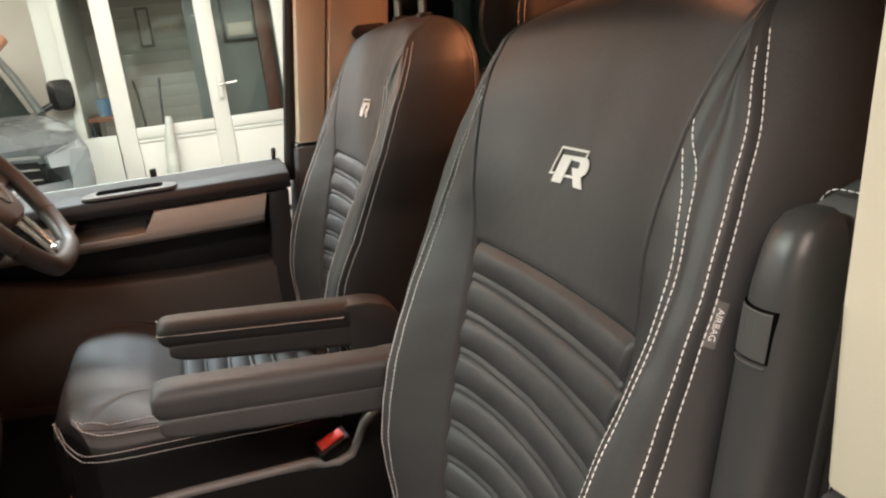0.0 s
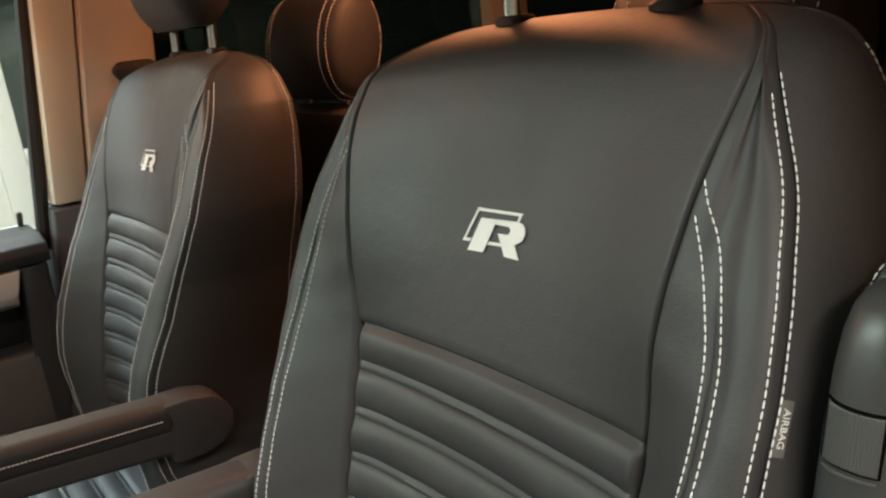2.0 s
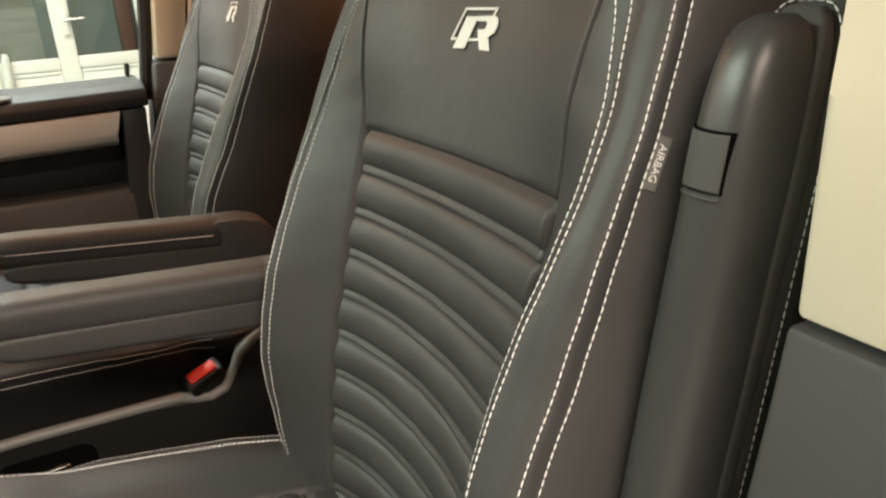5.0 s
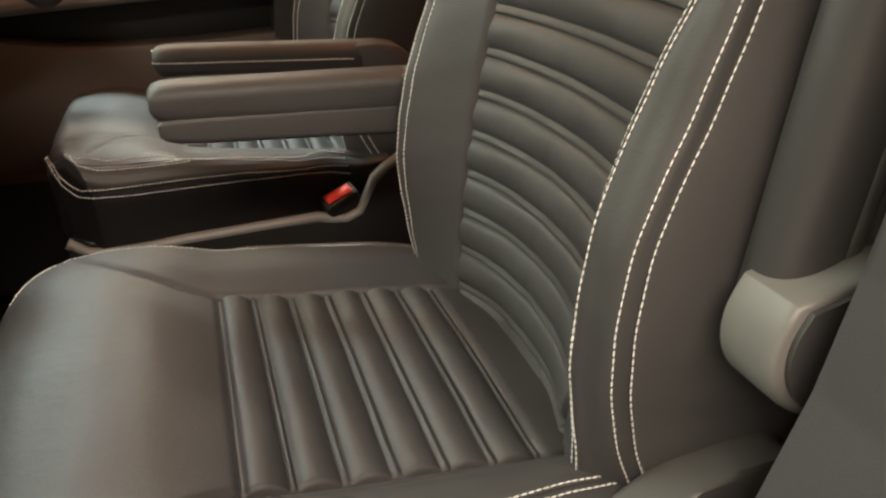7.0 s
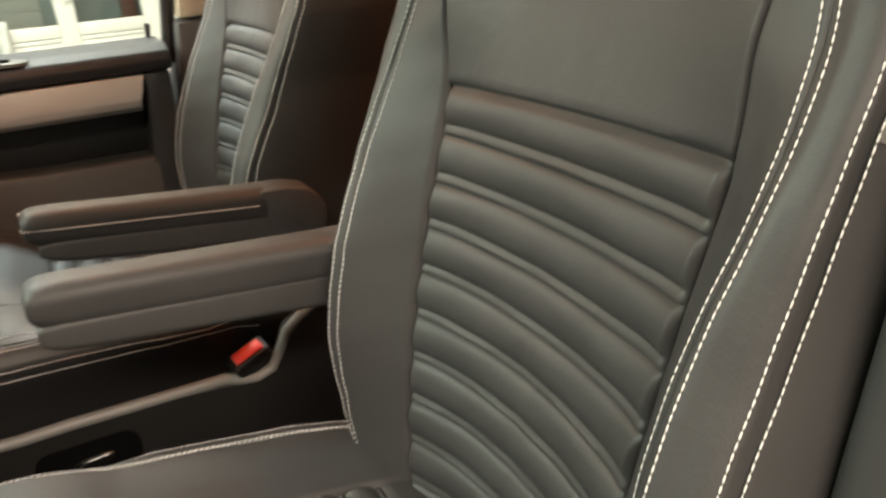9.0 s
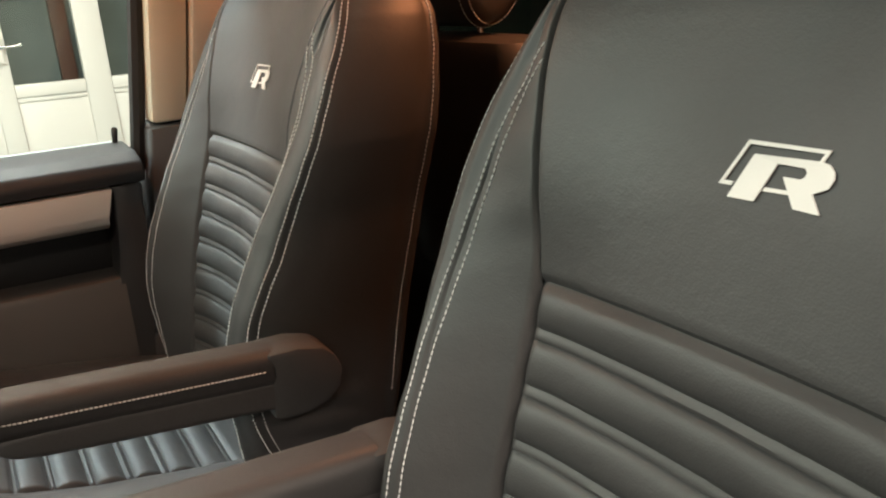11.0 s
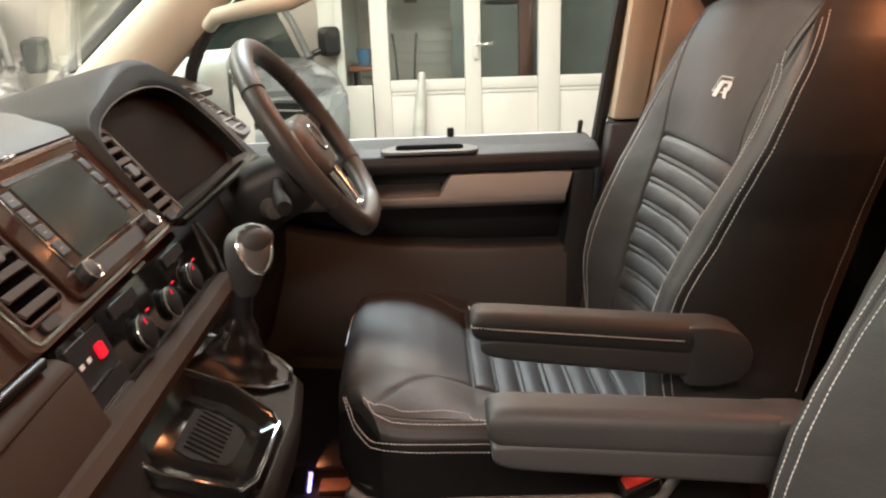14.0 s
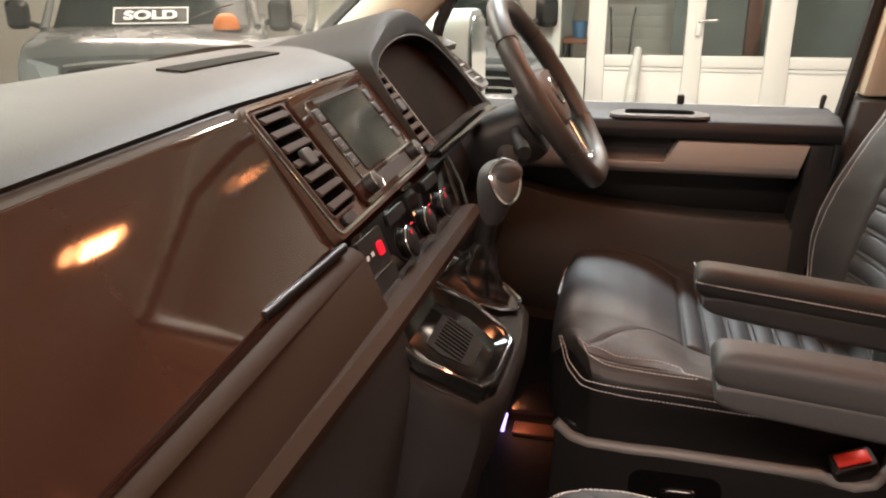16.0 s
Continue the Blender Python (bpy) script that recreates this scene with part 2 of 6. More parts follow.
def prism(poly, axis, a, b, r=0.0, bm=None):
    """A polygon drawn in the plane across an axis, made solid from a to b. r rounds its edges."""
    def at(p, v):
        return {"x": (v, p[0], p[1]), "y": (p[0], v, p[1]), "z": (p[0], p[1], v)}[axis]
    out = loft([[at(p, a) for p in poly], [at(p, b) for p in poly]])
    if r:
        bmesh.ops.bevel(out, geom=out.edges[:], offset=r, segments=2, affect="EDGES", profile=0.5)
    if bm is None:
        return out
    return join(bm, out)


def tube(points, r, n=8, cyclic=False, bm=None):
    """A round tube along points; r a number or one radius a point."""
    P = [Vector(p) for p in points]
    rs = r if isinstance(r, (list, tuple)) else [r] * len(P)
    rings, ref = [], None
    for i, p in enumerate(P):
        d = (P[(i + 1) % len(P)] - P[i - 1]) if cyclic else (P[min(i + 1, len(P) - 1)] - P[max(i - 1, 0)])
        d.normalize()
        if ref is None:
            ref = d.orthogonal().normalized()
        ref = (ref - d * ref.dot(d)).normalized()
        o = d.cross(ref)
        rings.append([p + (ref * math.cos(2 * math.pi * k / n) + o * math.sin(2 * math.pi * k / n)) * rs[i] for k in range(n)])
    if cyclic:
        rings.append(rings[0])
    return loft(rings, cap=not cyclic, bm=bm)


def disc(c, normal, r, depth, n=28, bevel=0.0, bm=None):
    """A short cylinder with its base at c, rising along normal."""
    c, d = Vector(c), Vector(normal).normalized()
    o = d.orthogonal().normalized()
    s = d.cross(o)
    prof = [(r, 0), (r, depth - bevel), (r - bevel * 0.3, depth - bevel * 0.3), (r - bevel, depth)] if bevel else [(r, 0), (r, depth)]
    return loft([[c + d * h + (o * math.cos(2 * math.pi * k / n) + s * math.sin(2 * math.pi * k / n)) * q for k in range(n)] for q, h in prof], bm=bm)


def smooth_table(xs, ys, n=401, width=9):
    g = np.linspace(xs[0], xs[-1], n)
    v = np.interp(g, xs, ys)
    k = np.hanning(width * 2 + 3)[1:-1]
    k /= k.sum()
    pad = np.concatenate([2 * v[0] - v[width:0:-1], v, 2 * v[-1] - v[-2:-width - 2:-1]])
    return g, np.convolve(pad, k, "valid")[:n]


def lookup(tab, x):
    return np.interp(x, tab[0], tab[1])


def catmull(K, q):
    """Points on a smooth line through the knots K (n, 2) at parameters q."""
    K = np.asarray(K, float)
    q = np.clip(np.asarray(q, float), 0, len(K) - 1 - 1e-9)
    i = q.astype(int)
    t = (q - i)[:, None]
    P = np.vstack([2 * K[0] - K[1], K, 2 * K[-1] - K[-2]])
    a, b, c, d = P[i], P[i + 1], P[i + 2], P[i + 3]
    return 0.5 * (2 * b + (c - a) * t + (2 * a - 5 * b + 4 * c - d) * t ** 2 + (3 * b - a - 3 * c + d) * t ** 3)

# ---- garage ----
def garage():
    solid("garage_floor", block((-9, -6, -0.1), (8, 10, 0.0), 0), CONCRETE, "worn grey concrete garage floor", "floor", kind="structure", smooth=False)
    solid("wall_front", block((-9.2, -6, 0), (-9, 10, 3.6), 0), WALL, "off-white painted garage wall", "wall", kind="structure", smooth=False)
    solid("wall_rear", block((8, -6, 0), (8.2, 10, 3.6), 0), WALL, "off-white painted garage wall", "wall", kind="structure", smooth=False)
    solid("wall_side", block((-9, -6.2, 0), (8, -6, 3.6), 0), WALL, "off-white painted garage wall", "wall", kind="structure", smooth=False)
    solid("ceiling", block((-9, -6, 3.6), (8, 10, 3.7), 0), WALL, "plain pale garage ceiling", "ceiling", kind="structure", smooth=False)
    # far wall with the glazed office front let into it
    Y = 7.2
    far = thing("wall_far", (0, Y, 0), "pale wall round the glazed office front", "wall", kind="structure")
    part("wall_panel", block((-9, 10.0, 0), (-0.76, 10.2, 3.6), 0), WALL, far, smooth=False)
    part("wall_panel", block((-0.76, Y + 0.02, 0), (-0.56, 10.2, 3.6), 0), WALL, far, smooth=False)
    part("wall_panel", block((2.9, Y + 0.02, 0), (8, Y + 0.2, 3.6), 0), WALL, far, smooth=False)
    part("wall_panel", block((-0.56, Y + 0.02, 2.35), (2.9, Y + 0.2, 3.6), 0), WALL, far, smooth=False)
    solid("office_wall", block((-0.56, 8.85, 0), (3.6, 8.95, 2.6), 0), ROOM, "taupe office wall behind glass", "wall", kind="structure", smooth=False)
    solid("office_partition", block((0.39, Y + 0.55, 0), (2.9, Y + 0.59, 2.3), 0), DARK, "dark grey partition behind glass", "wall", kind="structure", smooth=False)
    pic = thing("picture", (0.0, 8.84, 1.55), "small brown framed picture on the office wall", "picture")
    part("picture_frame", block((-0.06, 8.825, 1.56), (0.075, 8.849, 1.96), 0.006), material("brown_frame", (0.10, 0.07, 0.055), 0.5), pic)
    part("picture_sheet", block((-0.035, 8.822, 1.59), (0.05, 8.826, 1.93), 0), ROOM, pic)
    pic = thing("picture", (0.86, Y + 0.54, 1.7), "dark framed landscape picture on the grey partition", "picture")
    part("picture_frame", block((0.70, Y + 0.525, 1.52), (1.02, Y + 0.548, 1.92), 0.006), BLACK, pic)
    part("picture_sheet", block((0.73, Y + 0.522, 1.55), (0.99, Y + 0.526, 1.89), 0), DARK, pic)
    part("picture_sheet", block((0.75, Y + 0.519, 1.58), (0.97, Y + 0.5225, 1.69), 0), ROOM, pic, "pale lower half of the picture")
    note = thing("sticky_note", (0.945, Y + 0.54, 1.95), "small yellow note stuck on the partition", "note")
    part("paper", block((0.90, Y + 0.545, 1.93), (0.985, Y + 0.549, 2.01), 0), material("yellow_paper", (0.75, 0.70, 0.06), 0.7, vary=0.05), note)
    for k in range(22):
        part("wall_board", block((-0.56, 8.838, 0.02 + 0.115 * k), (3.0, 8.85, 0.128 + 0.115 * k), 0.003), ROOM, bpy.data.objects["office_wall"])
    ch = thing("office_chair", (-0.05, 8.3, 0), "dark metal office chair behind the glass", "chair")
    for s in (-1, 1):
        part("back_post", tube([(-0.06 + s * 0.075, 8.22, 0.46), (-0.06 + s * 0.085, 8.25, 0.85), (-0.06 + s * 0.10, 8.30, 1.10), (-0.06 + s * 0.12, 8.33, 1.27)], 0.012, 8), BLACK, ch)
        for y in (7.85, 8.22):
            part("leg", tube([(-0.06 + s * 0.17, y, 0.0), (-0.06 + s * 0.15, y, 0.45)], 0.012, 8), BLACK, ch)
    part("seat", block((-0.25, 7.82, 0.45), (0.13, 8.26, 0.49), 0.015), DARK, ch)
    solid("door_edge", block((1.0, Y + 0.45, 0), (1.12, Y + 0.545, 2.3), 0.004), material("red_brown_door", (0.12, 0.04, 0.025), 0.5), "red-brown door edge behind glass", "door", kind="structure")
    front = thing("glazed_wall", (1.0, Y, 0), "white glazed office wall with doors and panelled lower half", "glazed wall")
    posts = [(-0.32, -0.17), (0.47, 0.61), (1.10, 1.29), (1.93, 2.10), (2.75, 2.9)]
    for a, b in posts:
        part("post", block((a, Y - 0.06, 0), (b, Y + 0.02, 2.35), 0.008), UPVC, front)
    part("head_rail", block((-0.32, Y - 0.055, 2.2), (2.9, Y + 0.015, 2.345), 0.008), UPVC, front)
    for (a, b), (c, d) in zip(posts, posts[1:]):
        part("bottom_panel", block((b, Y - 0.03, 0.05), (c, Y, 0.80), 0.004), UPVC, front)
        part("rail", block((b, Y - 0.055, 0.82), (c, Y + 0.01, 0.915), 0.01), UPVC, front)
        part("bead", block((b, Y - 0.042, 0.785), (c, Y, 0.818), 0.006), UPVC, front)
        p = part("pane", block((b, Y - 0.012, 0.915), (c, Y - 0.006, 2.2), 0), WINDOW, front)
        p.visible_shadow = False
    h = part("door_handle", bar((0.56, Y - 0.10, 1.19), (0.71, Y - 0.10, 1.20), 0.018, 0.024, 0.008), CHROME, front, "white metal lever handle")
    part("handle_plate", block((0.545, Y - 0.10, 1.08), (0.585, Y - 0.055, 1.27), 0.006), UPVC, h)
    film_roll = thing("plastic_roll", (0.03, 7.02, 0), "roll of pale translucent plastic film leaning on the office front", "plastic roll")
    part("roll", tube([(0.02, 6.98, 0.0), (0.055, 7.03, 0.45), (0.085, 7.07, 0.80), (0.095, 7.085, 0.90)], [0.06, 0.055, 0.045, 0.030], 14), material("pale_film", (0.52, 0.50, 0.46), 0.25, vary=0.15, stain=9), film_roll)
    part("roll_tip", tube([(0.095, 7.085, 0.89), (0.10, 7.09, 0.94), (0.103, 7.092, 0.985)], [0.026, 0.034, 0.024], 12), material("pale_film_end", (0.60, 0.58, 0.55), 0.3, vary=0.15, stain=12), film_roll)
    side = thing("side_window", (-0.6, Y, 0), "narrow grey window beside the office front", "window", kind="structure")
    part("window_frame", block((-0.60, Y - 0.03, 2.2), (-0.33, Y + 0.02, 2.34), 0.006), WALL, side)
    part("window_frame", block((-0.60, Y - 0.03, 0.0), (-0.33, Y + 0.02, 0.88), 0.006), WALL, side)
    part("window_frame", block((-0.62, Y - 0.03, 0.88), (-0.55, Y + 0.02, 2.2), 0.006), WALL, side)
    part("pane", block((-0.55, Y + 0.0, 0.88), (-0.33, Y + 0.01, 2.2), 0), WINDOW, side).visible_shadow = False
    desk = thing("desk", (-0.42, 7.7, 0), "small red-brown desk behind the narrow window", "desk")
    part("desk_top", block((-0.55, 7.45, 0.98), (-0.22, 7.95, 1.02), 0.006), material("red_brown_desk", (0.30, 0.10, 0.05), 0.45), desk)
    for dx, dy in ((-0.53, 7.48), (-0.25, 7.48), (-0.53, 7.92), (-0.25, 7.92)):
        part("desk_leg", block((dx - 0.015, dy - 0.015, 0), (dx + 0.015, dy + 0.015, 0.98), 0.003), BLACK, desk)
    tub = thing("blue_tub", (-0.42, 7.65, 1.02), "blue plastic tub standing on the desk", "tub")
    part("tub_body", loft([[(-0.42 + r * math.cos(a), 7.65 + r * math.sin(a), z) for a in np.linspace(0, 2 * math.pi, 21)[:-1]] for r, z in ((0.055, 1.02), (0.07, 1.16), (0.075, 1.165))]), material("blue_plastic", (0.12, 0.25, 0.42), 0.4), tub)
    # assumed housings, added over the unseen garage lamps and fills
    for nm, x0, y0, x1, y1 in (("assumed_strip_light", -2.1, -2.0, 1.5, -1.5), ("assumed_strip_light", -2.85, 1.4, -2.35, 4.4), ("assumed_strip_light", -0.9, 3.3, 0.5, 3.7), ("assumed_strip_light", -6.0, 7.35, -2.4, 7.85), ("assumed_strip_light", -1.4, 4.65, 2.2, 5.15)):
        s = thing(nm, ((x0 + x1) / 2, (y0 + y1) / 2, 3.6), "assumed white ceiling light housing, out of view in the garage", "ceiling light", "garage lights")
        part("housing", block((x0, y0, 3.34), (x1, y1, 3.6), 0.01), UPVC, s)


garage()


# ---- van shell ----
VC = 1.284  # the van's middle line


def shell():
    solid("cab_floor", block((-0.75, 0.36, 0.44), (3.1, 2.2, 0.50), 0.004), CARPET, "black carpeted van floor", "floor", kind="structure")
    solid("headliner", block((0.0, 0.40, 1.86), (3.1, 2.17, 1.92), 0.01), CREAM, "pale cream van headliner", "ceiling", kind="structure")
    solid("rear_wall", block((3.06, 0.36, 0.5), (3.14, 2.2, 1.86), 0.004), GREYTRIM, "dark tailgate trim", "wall", kind="structure")
    # out of view; its height is set to shade the seat tops
    solid("shading_door_header", block((-0.06, 0.40, 1.735), (3.06, 0.47, 1.858), 0.012), CREAM, "unseen cream roof rail, added over the passenger doorway to shade the seats", "trim", kind="structure")
    # unseen panel added to keep the near lamp off the lower dash
    solid("shading_footwell_side", prism([(-0.75, 0.5), (-0.75, 1.34), (-0.22, 1.40), (-0.14, 1.36), (-0.10, 1.2), (-0.12, 0.5)], "y", 0.36, 0.45, 0.012), PLASTIC, "unseen charcoal body side, added to shade the passenger end of the dash", "wall", kind="structure")
    # unseen bulkhead and driver's side, added to stop front light reaching the footwells
    solid("shading_firewall", block((-0.84, 0.40, 0.44), (-0.78, 2.17, 1.30), 0.01), BLACK, "unseen black bulkhead, added to keep light out of the footwells", "wall", kind="structure")
    solid("shading_body_side", prism([(-0.78, 0.45), (-0.78, 1.31), (-0.44, 1.31), (-0.41, 1.2), (-0.41, 0.45)], "y", 2.06, 2.15, 0.012), PLASTIC, "unseen charcoal body side, added to close the driver's footwell to light", "wall", kind="structure")
    solid("roof", block((-0.02, 0.36, 1.925), (3.15, 2.20, 1.965), 0.02), PAINT_WHITE, "white painted van roof", "roof", kind="structure")
    solid("van_nose", prism([(-0.845, 0.42), (-1.25, 0.42), (-1.28, 0.70), (-1.24, 0.98), (-1.05, 1.16), (-0.845, 1.26)], "y", 0.38, 2.18, 0.04), PAINT_WHITE, "white van bonnet and front end", "bonnet", kind="structure")
    # windscreen, bonded into the pillars
    w = part("windscreen", prism([(-0.72, 1.31), (-0.70, 1.31), (0.0, 1.90), (-0.02, 1.905)], "y", 0.47, 2.10), WINDOW, None)
    w.visible_shadow = False
    tagged(w, "clear raked windscreen glass", "windscreen", kind="structure")
    for s, nm in ((1, "pillar_front_driver"), (-1, "pillar_front_passenger")):
        Y = lambda d: VC + s * d
        rings = []
        for k in range(13):
            t = k / 12
            x, z = -0.66 + 0.66 * t, 1.33 + 0.55 * t
            wd = 0.08 + 0.03 * t
            ring = [(x - 0.012, Y(0.80 - 0.05 * t), z + 0.01), (x + wd * 0.4, Y(0.735 - 0.05 * t), z - 0.04 * (1 - t)), (x + wd * 0.8, Y(0.745 - 0.05 * t), z - 0.10 * (1 - t)),
                    (x + wd, Y(0.80 - 0.05 * t), z - 0.17 * (1 - t)), (x + wd * 0.5, Y(0.86 - 0.04 * t), z - 0.05)]
            for _ in range(2):
                ring = [tuple(np.array(ring[i]) * w1 + np.array(ring[(i + 1) % len(ring)]) * (1 - w1)) for i in range(len(ring)) for w1 in (0.75, 0.25)]
            rings.append(ring)
        solid(nm, loft(rings), CREAM, "cream front pillar trim beside the windscreen", "pillar", kind="structure")
    # grab handle on the driver's front pillar
    g = thing("grab_handle", (-0.16, 1.96, 1.5), "cream grab handle on the front pillar", "handle")
    part("grip", tube([(-0.285, 2.0, 1.475), (-0.26, 1.965, 1.492), (-0.20, 1.95, 1.503), (-0.12, 1.945, 1.513), (-0.07, 1.955, 1.535), (-0.045, 1.985, 1.56)], [0.014, 0.015, 0.0155, 0.0155, 0.015, 0.014], 12), CREAM, g)
    # rear side walls with dark windows
    for s, nm in ((1, "wall_driver_side"), (-1, "wall_passenger_side")):
        Y = lambda d: VC + s * d
        a, b = sorted((Y(0.80), Y(0.90)))
        t = thing(nm, (1.9, Y(0.85), 0.5), "dark lined van side wall with a tinted window", "wall", kind="structure")
        part("side_panel", block((0.66, a, 0.5), (3.06, b, 1.2), 0.006), GREYTRIM, t)
        part("side_panel", block((0.66, a, 1.68), (3.06, b, 1.86), 0.006), CREAM, t)
        part("side_post", block((1.72, a, 1.2), (1.86, b, 1.68), 0.006), CREAM, t)
        part("pane", block((0.7, (a + b) / 2 - 0.004, 1.2), (3.06, (a + b) / 2 + 0.004, 1.68), 0), TINTED, t)


shell()


def pillar_middle(s, nm):
    """The pillar behind a front door: grey below, cream above, its front edge leaning forward to the foot."""
    Y = lambda d: VC + s * d
    edge = [(0.42, 0.52), (0.43, 0.80), (0.467, 0.955), (0.507, 1.053), (0.525, 1.12), (0.548, 1.249)]
    upper = [(0.549, 1.2535), (0.556, 1.353), (0.567, 1.456), (0.585, 1.60), (0.60, 1.86)]
    t = thing(nm, (0.6, Y(0.8), 0.5), "middle pillar trim, cream above and dark grey below", "pillar", kind="structure")

    def sheet(pts, mat, name, d0, d1):
        poly = [(x, z) for x, z in pts] + [(0.84, pts[-1][1]), (0.84, pts[0][1])]
        a, b = sorted((Y(d0), Y(d1)))
        part(name, prism(poly, "y", a, b, 0.004), mat, t)
    sheet(edge, GREYTRIM, "lower_trim", 0.775, 0.89)
    sheet(upper, CREAM, "upper_trim", 0.778, 0.89)
    return t


pillar_middle(-1, "pillar_middle_passenger")


def driver_side_pillar():
    t = thing("pillar_middle_driver", (0.6, 2.06, 0.5), "cream and cloth middle pillar with dark lower trim", "pillar", kind="structure")
    part("upper_trim", prism([(0.502, 1.262), (0.567, 1.262), (0.66, 1.86), (0.578, 1.86)], "y", 2.03, 2.14, 0.012), CREAM, t)
    part("cloth_panel", prism([(0.570, 1.262), (0.72, 1.262), (0.79, 1.86), (0.663, 1.86)], "y", 2.015, 2.14, 0.008), CLOTH, t)
    part("lower_trim", prism([(0.455, 0.52), (0.455, 0.95), (0.495, 1.258), (0.70, 1.258), (0.70, 0.52)], "y", 2.02, 2.14, 0.008), GREYTRIM, t)
    b = thing("seat_belt", (0.63, 1.995, 1.3), "black seat belt hanging down the middle pillar", "seat belt")
    part("webbing", bar((0.695, 2.006, 1.47), (0.655, 2.002, 0.75), 0.046, 0.003, 0.001, up=(0, 1, 0.02)), WEB, b)
    part("belt_guide", prism([(0.655, 1.50), (0.67, 1.475), (0.73, 1.47), (0.745, 1.50), (0.73, 1.515), (0.67, 1.515)], "y", 1.985, 2.014, 0.006), BLACK, b)


driver_side_pillar()


# ---- driver's door ----
def door():
    d = thing("driver_door", (0.05, 2.05, 0.5), "closed driver's door with dark panel and silver inlay", "door")
    x0, x1 = -0.40, 0.462
    part("outer_skin", block((x0, 2.13, 0.42), (x1, 2.15, 1.225), 0.004), PAINT_WHITE, d)
    rings = []
    for x in np.linspace(x0, 0.40, 25):
        # its top edge sweeps up to the front
        z = float(np.interp(x, [-0.40, -0.25, -0.16, -0.05, 0.03, 0.2, 0.40], [1.112, 1.098, 1.075, 1.047, 1.035, 1.023, 1.020]))
        rings.append([(x, y, zz) for y, zz in ((1.985, 0.50), (1.955, 0.62), (1.958, 0.85), (1.960, z - 0.012), (1.964, z - 0.003), (1.972, z), (2.03, z), (2.11, z - 0.02), (2.13, 0.50))])
    part("lower_panel", loft(rings), DOORTRIM, d, "dark brown-grey lower door panel")
    # back wall made black, holding the shadow inside the door pocket
    part("pocket_shade", block((x0, 2.035, 1.0), (0.40, 2.128, 1.115), 0.004), BLACK, d)
    part("sill_cap", prism([(1.948, 1.183), (1.944, 1.202), (1.955, 1.218), (2.0, 1.227), (2.10, 1.231), (2.13, 1.215), (2.13, 1.183)], "x", x0, x1, 0.004), SILLGREY, d, "charcoal window sill cap")
    # no hollow here: a flat black patch gives the recess its shade
    part("sill_recess_shade", prism([(x + 0.126, y + 1.988) for x, y in rrect(0.135, 0.052, 0.016, 5)], "z", 1.2, 1.2298), RECESS_SHADE, d, "flat black patch for the shade in the sill's finger recess")
    part("sill_ring", loft([[(0.126 + a * (W + g) / W, 1.988 + b2 * (H + g * 0.4) / H, z) for a, b2 in rrect(W, H, 0.016, 6)] for W, H in ((0.135, 0.052),) for g, z in ((0.060, 1.2215), (0.056, 1.2265), (0.010, 1.2288), (0.0, 1.2282), (-0.004, 1.2270))], cap=False), PLASTIC_GREY, d, "pale grey surround of the sill grip")
    part("lock_pin", tube([(0.447, 2.09, 1.215), (0.447, 2.09, 1.235), (0.449, 2.09, 1.254), (0.449, 2.09, 1.258)], [0.005, 0.005, 0.006, 0.003], 8), BLACK, d)
    part("window_knob", block((0.165, 2.10, 1.22), (0.180, 2.116, 1.250), 0.005), BLACK, d)
    # silver inlay and the pull
    part("inlay_lower", prism([(1.955, 1.112), (1.942, 1.122), (1.939, 1.136), (2.0, 1.138), (2.0, 1.112)], "x", -0.33, 0.392, 0.002), SILVER, d, "silver inlay")
    upper = [(1.9388, 1.1345), (1.9385, 1.152), (1.944, 1.178), (2.0, 1.182), (2.0, 1.1345)]
    part("inlay", loft([[(x0 + k * (z - 1.1345), y, z) for y, z in upper] for x0, k in ((0.140, 0.62), (0.150, 0.62), (0.384, 0.30), (0.392, 0.30))]), SILVER, d, "silver inlay with slanted end")
    part("inlay_front", loft([[(x0 + k * (z - 1.1345), y, z) for y, z in upper] for x0, k in ((-0.33, 0.0), (-0.02, 0.5), (-0.012, 0.5))]), SILVER, d, "silver inlay")
    part("pull_recess", block((-0.018, 1.985, 1.1385), (0.178, 2.06, 1.183), 0.008), BLACK, d)
    # sloped floor of the scoop, a lighter grey than the recess behind
    part("pull_scoop_floor", prism([(1.944, 1.1365), (1.952, 1.143), (1.984, 1.158), (1.984, 1.1365)], "x", -0.008, 0.146, 0.003), PLASTIC_GREY, d, "grey sloped floor of the door's pull scoop")
    part("rear_edge", prism([(0.402, 1.183), (0.458, 1.183), (0.452, 1.10), (0.42, 0.80), (0.41, 0.52), (0.36, 0.52), (0.37, 0.85), (0.404, 1.09)], "y", 1.96, 2.125, 0.01), PLASTIC, d)
    part("map_pocket", loft([[(x, 1.955 - 0.05 * b, z) for x, z in ((-0.38, 0.56), (0.30, 0.56), (0.33, 0.66), (0.30, 0.76 ), (-0.2, 0.80), (-0.38, 0.82))] for b in (-0.1, 0.9, 1.0)]), PLASTIC, d)
    p = part("pane", block((x0, 2.112, 1.22), (x1 + 0.08, 2.117, 1.86), 0), WINDOW, d)
    p.visible_shadow = False
    # black rubber round the glass
    front = [(-0.385, 1.16), (-0.378, 1.24), (-0.362, 1.33), (-0.345, 1.395), (-0.31, 1.46), (-0.25, 1.50), (-0.10, 1.62), (0.05, 1.74), (0.2, 1.80), (0.56, 1.82)]
    part("seal", tube([(x, 2.06, z) for x, z in front], 0.013, 8), RUBBER, d)
